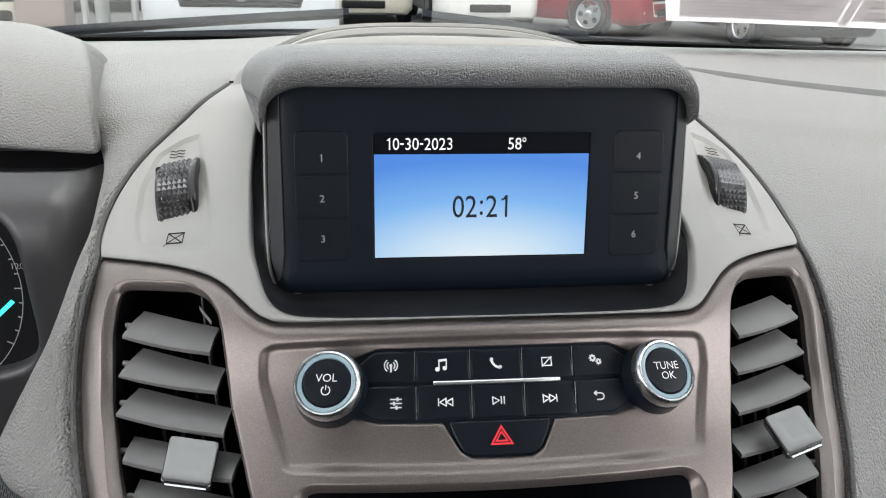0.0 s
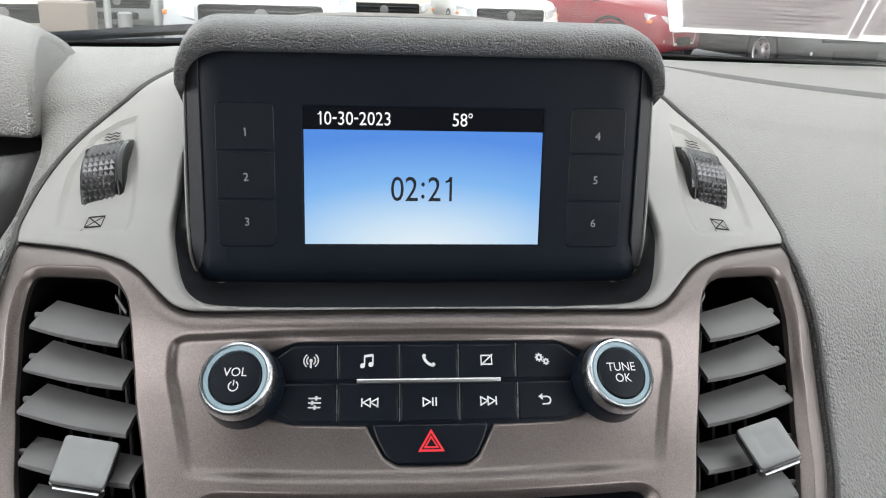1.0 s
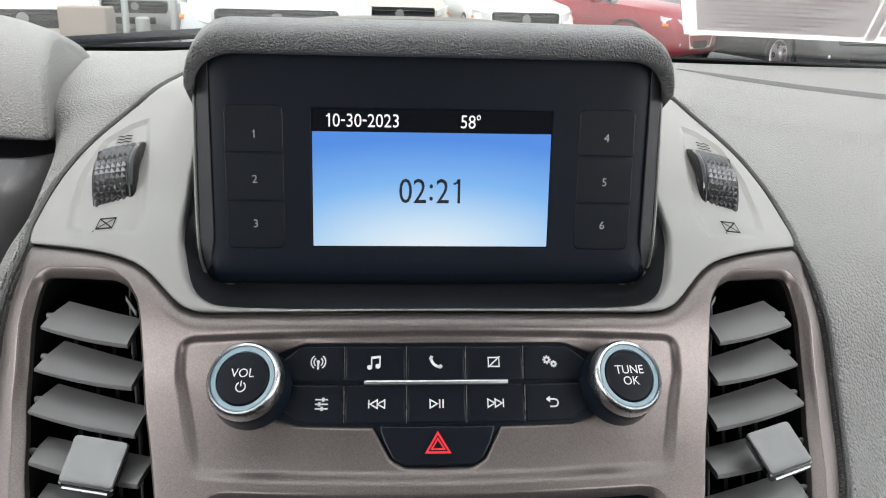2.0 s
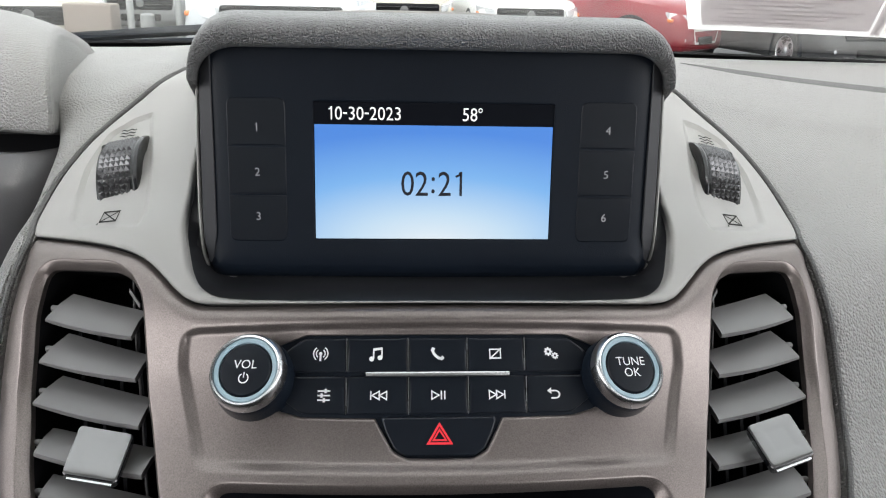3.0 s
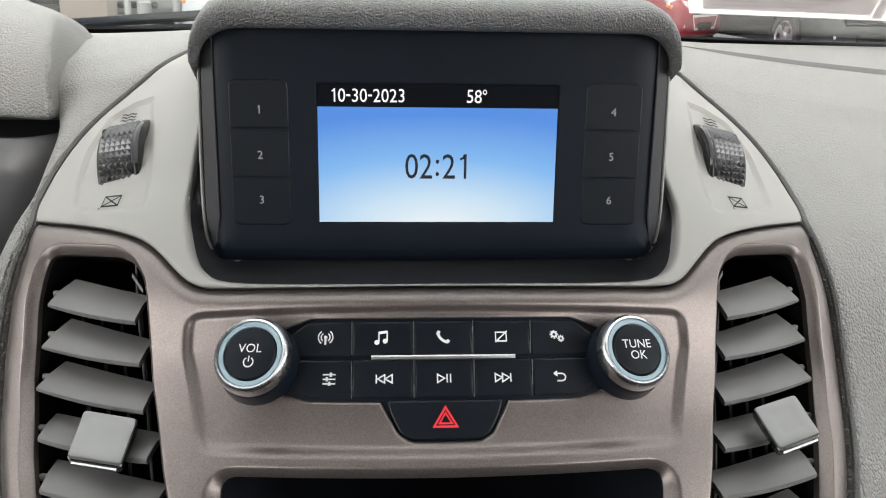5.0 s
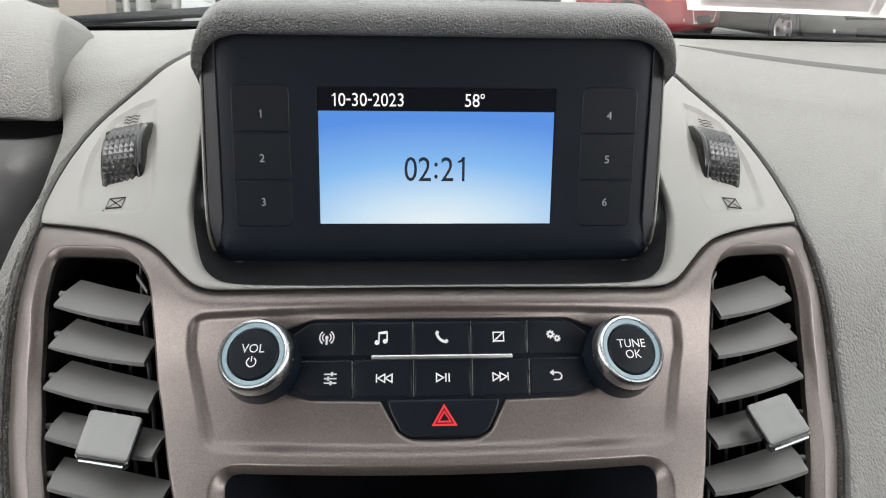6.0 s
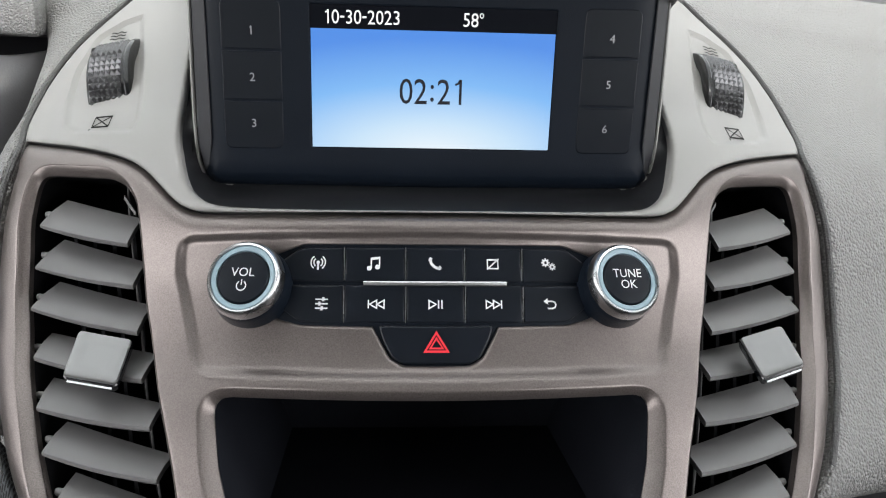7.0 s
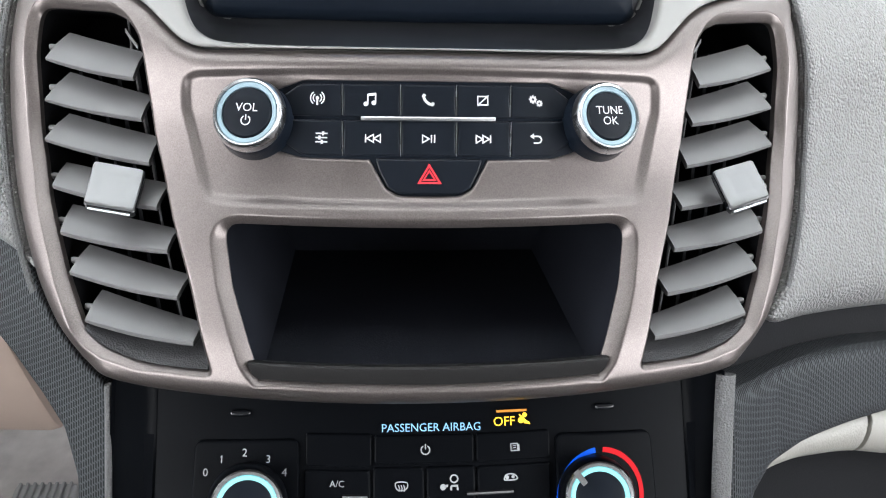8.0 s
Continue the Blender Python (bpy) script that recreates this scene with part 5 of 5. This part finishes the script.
glove = thing("glove_box", (220, 60, -140), "cream plastic glove box lid edge in two pieces", "glove box")
mid_line = curve([(136, -146), (142, -136), (151, -132.5), (166, -130.4), (190, -130.8), (214, -131.6), (237, -134), (310, -143), (420, -160)], False, 5)
for a, b in ((0, 26), (27, 40)):
    rg = []
    for k in range(a, b + 1):
        x, z = mid_line[k]
        w = float(np.interp(x, (136, 142, 151, 166, 190, 214, 237, 310, 420), (0.4, 1.0, 2.8, 4.4, 6.8, 9.2, 12.2, 15, 17)))
        y = float(skin(x, z)) + 21
        rg.append([(x + 0.3 * w * math.cos(t), y - 0.7 * w * max(0, math.sin(t)) + 4 * max(0, -math.sin(t)), z + w * math.cos(t)) for t in np.linspace(0, 2 * math.pi, 15)[:-1]])
    part("lid_edge", loft(rg), CREAM, glove)

# black sheet behind the lid edge, in place of the shade below it
part("recess", sheet(rect(124, -215, 420, -122, 4), lambda x, z: skin(x, z) + 46 + 0.06 * (x - 124), edge=ROUND1, back=3, step=20, gap=10), DEEP, glove, "black sheet for the shade under the lid edge")

# ---- driver's footwell ----
BEIGE = material("beige_trim", (0.42, 0.33, 0.28), 0.55, grain=0.2, grain_scale=600)
column = thing("footwell_trim", (-320, 40, -360), "beige moulded trim panel in the driver's footwell", "footwell trim")
trim_rows = []
for zw, xr, yy in ((-190, -306, 210), (-222, -300, 203), (-265, -293, 198), (-319, -284, 197), (-360, -278, 200), (-373, -277, 206), (-376, -277, 225)):
    trim_rows.append([level(xr - 0.0, yy + 14, zw), level(xr - 2.5, yy + 3, zw), level(xr - 10, yy, zw), level(xr - 60, yy + 4, zw - 2), level(xr - 160, yy + 18, zw - 4), level(xr - 300, yy + 40, zw - 6), level(xr - 300, yy + 60, zw - 6), level(xr - 20, yy + 40, zw)])
part("moulded_panel", loft(trim_rows), BEIGE, column)
pedal = thing("foot_rest", (-0.437, 0.43, 0.36), "grey ribbed foot rest standing on pale carpet", "foot rest", base=GROUND)
MAT = material("grey_rubber", (0.30, 0.30, 0.30), 0.7, grain=0.3, grain_scale=300)
part("pad", block(-0.432, 0.37, 0.384, 0.078, 0.10, 0.05, 0.006), MAT, pedal)
for k in range(8):
    part("rib", block(-0.463 + 0.0088 * k, 0.37, 0.410, 0.004, 0.095, 0.008, 0.0015, 2), MAT, pedal)


# ---- cabin shell ----
def slab(name, x0, x1, y0, y1, z0, z1, mat, label, r=0.0):
    cx, cy, cz = (x0 + x1) / 2, (y0 + y1) / 2, z0
    t = thing(name, (cx, cy, cz), label, "cabin shell", kind="structure", base=GROUND)
    part("panel", block(cx, cy, (z0 + z1) / 2, x1 - x0, y1 - y0, z1 - z0, r), mat, t)
    return t


LINER = material("headliner_fabric", (0.38, 0.375, 0.365), 0.9, grain=0.6, grain_scale=600)
SHELL = material("cabin_grey_plastic", (0.09, 0.09, 0.09), 0.6, grain=0.2, grain_scale=700)
slab("ceiling", -0.80, 0.80, -1.7, -0.10, 1.62, 1.68, LINER, "pale fabric headliner of the van cabin")
slab("floor", -0.80, 0.80, 0.25, 1.1, 0.30, 0.36, CARPET, "pale grey carpeted footwell floor")
# unseen rear floor, made black to cut the light bounced up
DARKFLOOR = material("unseen_floor_black", (0.03, 0.03, 0.03), 0.8, grain=0.4, grain_scale=300)
slab("floor_unseen", -0.80, 0.80, -1.7, 0.25, 0.30, 0.362, DARKFLOOR, "unseen dark cabin floor, added to cut light from below")
# unseen rear walls; the gap left between them lets light onto the dash
slab("wall_rear", -0.80, 0.80, -1.76, -1.7, 0.30, 1.20, SHELL, "unseen dark rear wall, cut low to admit light")
slab("wall_rear_header", -0.80, 0.80, -1.76, -1.7, 1.36, 1.68, SHELL, "unseen dark rear wall above the added light gap")
for side, nm in ((-1, "wall_driver"), (1, "wall_passenger")):
    xa, xb = sorted((0.80 * side, 0.86 * side))
    slab(nm, xa, xb, -1.76, 1.1, 0.30, 1.14, SHELL, "dark lower door panel")
    slab(nm + "_pillar", xa, xb, -1.76, -1.55, 1.14, 1.68, SHELL, "dark pillar behind the door window")
    slab(nm + "_rail", xa, xb, -1.55, 0.0, 1.60, 1.68, SHELL, "dark rail above the door window")
slab("firewall", -0.80, 0.80, 1.02, 1.06, 0.30, 1.10, SHELL, "dark firewall below the windscreen")

# ---- windscreen ----
GLASS = bpy.data.materials.new("clear_glass")
GLASS.use_nodes = True
_b = GLASS.node_tree.nodes["Principled BSDF"]
_b.inputs["Base Color"].default_value = (0.93, 0.96, 0.95, 1)
_b.inputs["Roughness"].default_value, _b.inputs["Transmission Weight"].default_value, _b.inputs["IOR"].default_value = 0.0, 1.0, 1.4


def on_screen(x, s, out=0.0):
    """A place on the windscreen: across, and metres up its slope from the base."""
    c, d = math.cos(radians(22.7)), math.sin(radians(22.7))
    bow = -0.05 * (x / 0.8) ** 2
    return x, 0.965 + bow - c * s + d * out, 1.12 + 0.046 - 0.012 * (x / 0.8) ** 2 + d * s + c * out


screen_glass = thing("window_1", (0, 0.96, 1.16), "clear raked windscreen with a black lower band", "windscreen", kind="structure", base=GROUND)
xs = np.linspace(-0.82, 0.82, 25)
ss = np.linspace(-0.01, 1.16, 9)
front = [[on_screen(x, s, 0.005) for x in xs] for s in ss]
rear = [[on_screen(x, s, 0.0) for x in xs] for s in ss]
V, F = loft(front, cap=False, closed=False)
V2, F2 = loft(rear, cap=False, closed=False)
pane = part("pane", join((V, [f[::-1] for f in F]), (V2, F2)), GLASS, screen_glass, "clear glass")
pane.visible_shadow = False
band = [[on_screen(x, s, o) for s, o in ((-0.012, -0.002), (0.058, -0.002), (0.058, -0.005), (-0.012, -0.008))] for x in xs]
part("lower_band", loft(band), DEEP, screen_glass, "black band along the glass base")
for s in (-1, 1):
    pil = [[on_screen(s * (0.78 + a), q, b) for a, b in ((0, -0.03), (0.08, -0.03), (0.08, 0.02), (0, 0.02))] for q in np.linspace(-0.02, 1.2, 6)]
    part("pillar", loft(pil), SHELL, screen_glass, "dark windscreen pillar")

cowl = thing("cowl_panel", (0, 1.1, 1.1), "dark grey plastic cowl below the windscreen", "cowl", base=GROUND)
cw = [[(x, y - 0.06 * (x / 0.8) ** 2, z - 0.03 * (x / 0.8) ** 2) for y, z in ((0.985, 1.150), (1.02, 1.158), (1.10, 1.150), (1.2, 1.125), (1.2, 1.08), (0.985, 1.08))] for x in xs]
part("cowl_cover", loft(cw), BLACK, cowl)
bonnet = thing("bonnet", (0, 1.6, 0.9), "white painted van bonnet beyond the cowl", "bonnet", base=GROUND)
WHITEPAINT = material("white_paint", (0.78, 0.78, 0.76), 0.25, vary=0.03, coat=0.5)
bn = [[(x, y - 0.25 * (x / 0.8) ** 2 * (y - 1.1), z - 0.10 * (x / 0.8) ** 2) for y, z in ((1.21, 1.10), (1.4, 1.06), (1.7, 0.97), (1.95, 0.85), (1.98, 0.6), (1.21, 0.6))] for x in xs]
part("bonnet_skin", loft(bn), WHITEPAINT, bonnet)


def wiper(x0, x1, lift):
    w = thing("wiper", ((x0 + x1) / 2, 0.93, 1.18), "black wiper blade and arm resting on the windscreen", "wiper", "windscreen wipers", base=GROUND)
    n = 12
    blade = []
    for k in range(n + 1):
        t = k / n
        x = x0 + (x1 - x0) * t
        s = 0.016 + lift * t + 0.008 * math.sin(math.pi * t)
        f = 0.5 + 0.5 * math.sin(math.pi * min(1, max(0.0, t * 1.02)))
        blade.append([on_screen(x, s + a * f, o * f + 0.006) for a, o in ((-0.004, 0.0), (0.004, 0.0), (0.005, 0.006), (0.002, 0.012), (-0.002, 0.012), (-0.005, 0.006))])
    part("blade", loft(blade), BLACK, w, "black rubber blade")
    arm = []
    for k in range(9):
        t = k / 8
        x = x0 + (x1 - x0) * (0.02 + 0.5 * t)
        arm.append([on_screen(x, -0.02 + 0.075 * t + lift * t * 0.5 + a, 0.026 + o) for a, o in ((-0.008, 0), (0.008, 0), (0.006, 0.01), (-0.006, 0.01))])
    part("arm", loft(arm), BLACK, w, "black wiper arm")


wiper(-0.50, 0.36, 0.012)
wiper(0.32, -0.20, 0.010)

# paper fixed to the inside of the glass
PAPER = material("white_paper", (0.74, 0.73, 0.73), 0.7, vary=0.03)
PRINT = material("faint_mauve_print", (0.66, 0.62, 0.63), 0.7, vary=0.08, vary_scale=30)
PRINT2 = material("mauve_print_lines", (0.62, 0.58, 0.592), 0.7, vary=0.06)
for pm in (PAPER, PRINT, PRINT2):
    pt = pm.node_tree
    thin, blend = pt.nodes.new("ShaderNodeBsdfTranslucent"), pt.nodes.new("ShaderNodeMixShader")
    pb = pt.nodes["Principled BSDF"]
    pt.links.new(pb.inputs["Base Color"].links[0].from_socket, thin.inputs["Color"])
    blend.inputs[0].default_value = 0.55
    pt.links.new(pb.outputs[0], blend.inputs[1])
    pt.links.new(thin.outputs[0], blend.inputs[2])
    pt.links.new(blend.outputs[0], pt.nodes["Material Output"].inputs["Surface"])
notice = thing("window_sticker", (0.55, 0.82, 1.22), "white printed price sheet taped inside the windscreen", "paper sheet", base=GROUND)


def paper_sheet(x0, s0, x1, s1, out, n=8):
    lean = lambda s: 0.4 * (s - S0)
    a = [[on_screen(x - lean(s0), s0, out), on_screen(x - lean(s1), s1, out)] for x in np.linspace(x0, x1, n)]
    return loft(a, cap=False, closed=False)


S0 = 0.150
part("sheet_paper", paper_sheet(0.366, S0, 0.81, S0 + 0.26, -0.003), PAPER, notice)
part("printed_field", paper_sheet(0.384, S0 + 0.020, 0.594, S0 + 0.24, -0.0040), PRINT, notice, "mauve printed field")
part("printed_field", paper_sheet(0.612, S0 + 0.026, 0.805, S0 + 0.24, -0.0040), PRINT, notice, "mauve printed field")
part("printed_rule", paper_sheet(0.597, S0 + 0.010, 0.609, S0 + 0.25, -0.0042, 3), PRINT2, notice)
for k in range(14):
    q = S0 + 0.034 + 0.0135 * k
    part("print_bar", paper_sheet(0.395 + 0.01 * (k % 3), q, 0.52 + 0.02 * (k % 4), q + 0.004, -0.0044, 3), PRINT2, notice)
for k in range(8):
    q = S0 + 0.036 + 0.02 * k
    part("print_bar", paper_sheet(0.625, q, 0.70 + 0.02 * (k % 3), q + 0.005, -0.0044, 3), PRINT2, notice)

# ---- the car park outside ----
ASPHALT = material("asphalt", (0.09, 0.09, 0.092), 0.85, grain=0.8, grain_scale=60, vary=0.25, vary_scale=0.5)
gnd = thing("ground", (0, 0, 0), "grey asphalt car park", "ground", kind="structure", base=GROUND)
rad = [0, 3, 8, 16, 30, 60, 150, 500, 1500]
part("asphalt", loft([[(max(r, 0.01) * math.cos(a), max(r, 0.01) * math.sin(a), 0.0) for a in np.arange(48) * 2 * math.pi / 48] for r in rad], cap=False), ASPHALT, gnd)
TYRE = material("tyre_rubber", (0.02, 0.02, 0.021), 0.75, grain=0.5, grain_scale=200)
RIM = material("wheel_rim", (0.55, 0.56, 0.58), 0.3, metal=0.9)
LAMP = material("headlamp_lens", (0.62, 0.64, 0.66), 0.12, metal=0.2, coat=1.0)
ORANGE = material("orange_lens", (0.75, 0.22, 0.05), 0.25, coat=0.6)
DARKGLASS = material("tinted_glass", (0.02, 0.024, 0.028), 0.06, coat=1.0)


def parked_car(name, x, y, yaw, paint, label, hood=0.98, roof=1.55, wide=1.84, trim=None, grille_w=0.62, bright=None):
    """A car that faces along its own -y axis; its front bumper stands at its origin."""
    base = pose(x, y, 0, 0, 0, yaw)
    c = thing(name, (0, 0, 0), label, "car", "cars parked opposite", base=base)
    h = wide / 2
    up = hood - 0.98

    def section(yy, top, low, w, crown=0.06):
        pts = []
        for u, v in ((-0.90, 0.0), (-0.99, 0.12), (-1.0, 0.35), (-1.0, 0.62), (-0.97, 0.82), (-0.88, 0.95), (-0.6, 1.0), (-0.3, 1.0), (0, 1.0), (0.3, 1.0), (0.6, 1.0), (0.88, 0.95), (0.97, 0.82), (1.0, 0.62), (1.0, 0.35), (0.99, 0.12), (0.90, 0.0)):
            z = low + (top - low) * v + (crown * (1 - u * u) if v >= 0.95 else 0)
            pts.append((u * w, yy, z))
        return pts
    rows = [(0.0, 0.58 + up, 0.34, 0.74), (0.03, 0.66 + up, 0.24, 0.82), (0.12, hood - 0.16, 0.20, 0.93), (0.30, hood - 0.06, 0.20, 0.985), (0.8, hood, 0.22, 1.0), (1.35, hood + 0.06, 0.22, 1.0), (2.4, hood + 0.05, 0.22, 1.0), (3.6, hood + 0.05, 0.22, 1.0), (4.3, hood, 0.25, 0.97), (4.5, hood - 0.2, 0.32, 0.9)]
    part("body", loft([section(a, t, l, w * h) for a, t, l, w in rows]), paint, c)
    cab = []
    for a, t, w in ((1.2, hood + 0.03, 0.93), (1.75, roof - 0.10, 0.74), (2.1, roof, 0.72), (3.3, roof - 0.01, 0.72), (3.9, roof - 0.12, 0.72), (4.25, hood + 0.05, 0.88)):
        cab.append([(-w * h, a, hood + 0.0), (-w * h * 1.0, a, t - 0.03), (-w * h * 0.9, a, t), (0, a, t + 0.02), (w * h * 0.9, a, t), (w * h, a, t - 0.03), (w * h, a, hood + 0.0)])
    part("cabin", loft(cab), DARKGLASS, c, "dark glazed cabin")
    part("roof", loft([[(-0.70 * h, a, roof + 0.01), (0, a, roof + 0.035), (0.70 * h, a, roof + 0.01), (0.66 * h, a, roof - 0.05), (-0.66 * h, a, roof - 0.05)] for a in (1.95, 2.4, 3.3, 3.7)]), paint, c)
    gw = grille_w
    gr = part("grille", block(0, 0.045, 0.66 + up, 2 * gw, 0.10, 0.26, 0.04), DEEP, c, "dark grille")
    for k in range(3):
        part("grille_bar", block(0, -0.012, 0.59 + up + 0.07 * k, 1.9 * gw, 0.03, 0.018, 0.006, 1), trim or GLOSS, gr)
    part("badge", turned((np.array([0, -0.015, 0.68 + up]), np.array([1.0, 0, 0]), np.array([0, 0, 1.0]), np.array([0, -1.0, 0])), [(0.075, 0), (0.07, 0.02), (0.01, 0.025)], 20), TABGREY, c, "round satin badge")
    if bright:
        fr = [[(sx, -0.02 + 0.02 * abs(sx), sz) for sx, sz in [(px * (1 + 0.10 * q), 0.44 + (pz - 0.44) * (1 + 0.45 * q)) for px, pz in ((-gw, 0.53), (gw, 0.53), (gw * 0.8, 0.36), (-gw * 0.8, 0.36))]] for q in (0, 1)]
        V, F = loft(fr, cap=False)
        part("grille_frame", (V + [(a, b + 0.05, cc) for a, b, cc in V], F + [tuple(i + 8 for i in f) for f in F]), bright, gr, "bright grille frame")
    part("lower_intake", block(0, 0.03, 0.38, 1.25 * gw, 0.1, 0.14, 0.04), DEEP, c)
    for s in (-1, 1):
        lamp = [[(s * (gw + 0.03 + u * (h * 0.96 - gw - 0.03)), 0.02 + 0.26 * u ** 1.6 - dy, 0.70 + up + 0.06 * u + dz) for dz, dy in ((0.075, -0.05), (0.06, 0.02), (-0.05, 0.03), (-0.085, -0.03))] for u in np.linspace(0, 1, 7)]
        hl = part("headlight", loft(lamp), LAMP, c, "clear headlight")
        part("indicator", block(s * (h * 0.93), 0.24, 0.70 + up, 0.08, 0.10, 0.05, 0.015), ORANGE, hl)
        part("mirror", block(s * (h + 0.10), 1.45, hood + 0.10, 0.22, 0.12, 0.15, 0.04), paint, c)
        part("fog_lamp", block(s * (h * 0.72), 0.05, 0.40, 0.16, 0.08, 0.08, 0.03), LAMP, c)
        for yy in (0.92, 3.6):
            fr = (np.array([s * (h - 0.10), yy, 0.34]), np.array([0, 1.0, 0]), np.array([0, 0, 1.0]), np.array([s * 1.0, 0, 0]))
            arch_ = (np.array([s * (h - 0.02), yy, 0.36]), fr[1], fr[2], fr[3])
            part("wheel_arch", turned(arch_, [(0.41, -0.12), (0.41, 0.022), (0.36, 0.025), (0.34, -0.02)], 28, False), BLACK, c, "black wheel arch")
            wh = part("wheel", turned(fr, [(0.20, -0.10), (0.33, -0.10), (0.345, -0.06), (0.345, 0.08), (0.33, 0.115), (0.24, 0.12), (0.23, 0.10)], 32, False), TYRE, c, "black tyre with an alloy rim")
            part("rim", turned(fr, [(0.235, 0.10), (0.225, 0.115), (0.21, 0.09), (0.07, 0.10), (0.05, 0.115), (0.01, 0.115)], 32), RIM, wh)
            for k in range(5):
                a = 2 * math.pi * k / 5
                part("spoke_gap", turned((fr[0] + 0.145 * (math.cos(a) * fr[1] + math.sin(a) * fr[2]) + 0.088 * fr[3], fr[1], fr[2], fr[3]), [(0.05, 0.0), (0.045, 0.012), (0.005, 0.012)], 10), DEEP, wh)
    return c


PALEP = material("pale_silver_paint", (0.42, 0.44, 0.46), 0.35, metal=0.2, coat=0.2)
SILVERP = material("silver_paint", (0.22, 0.225, 0.23), 0.4, metal=0.3, coat=0.2)
REDP = material("red_paint", (0.21, 0.006, 0.016), 0.35, coat=0.15)
CREAMP = material("pearl_white_paint", (0.46, 0.44, 0.38), 0.35, coat=0.2)
CARWHITE = material("car_white_paint", (0.66, 0.66, 0.65), 0.3, vary=0.03, coat=0.3)
BLACKP = material("black_paint", (0.02, 0.02, 0.023), 0.25, coat=0.6)
parked_car("pale_car", -4.7, 11.2, 20, CREAMP, "pearl white saloon car parked nose out")
parked_car("silver_car", -4.9, 17.0, 8, SILVERP, "silver saloon car with clear headlights", hood=0.95)
parked_car("pale_silver_car", -1.06, 8.2, 5, PALEP, "pale silver car with a wide dark grille and badge", hood=1.16, roof=1.75, wide=1.96, grille_w=0.60)
parked_car("white_car", 2.37, 14.0, 4, CARWHITE, "white car with a large black grille", hood=1.0, grille_w=0.58)
parked_car("cream_car", 0.25, 14.6, 4, CREAMP, "cream white car parked beside the white one", hood=1.02)
parked_car("red_car", 5.25, 13.6, 46, REDP, "red hatchback with a bright framed grille", hood=0.98, bright=CARWHITE, grille_w=0.46)
parked_car("black_car", 7.0, 11.4, 8, BLACKP, "black car with a silver bumper strip", hood=0.98)
KIOSK = material("tan_board", (0.24, 0.205, 0.18), 0.8, grain=0.3, grain_scale=40)
box = thing("tan_cabinet", (-3.75, 9.6, 0), "plain tan equipment cabinet standing on the asphalt", "cabinet", base=GROUND)
part("cabinet_body", block(-3.95, 11.4, 0.42, 0.62, 0.4, 0.84, 0.03), KIOSK, box)

POST = material("galvanised_post", (0.30, 0.31, 0.31), 0.5, metal=0.4, vary=0.15, vary_scale=6)
for x, y, r, tall in ((-3.42, 11.3, 0.045, 1.25), (-3.12, 11.0, 0.09, 0.74), (-2.86, 11.6, 0.05, 1.3)):
    post = thing("metal_post", (x, y, 0), "grey galvanised metal post standing on the asphalt", "post", "posts beside the cabinet", base=GROUND)
    up_fr = (np.array([x, y, 0.0]), np.array([1.0, 0, 0]), np.array([0, 1.0, 0]), np.array([0, 0, 1.0]))
    part("shaft", turned(up_fr, [(r * 1.6, 0.0), (r * 1.6, 0.02), (r, 0.03), (r, tall - 0.02), (r * 0.7, tall)], 16), POST, post)
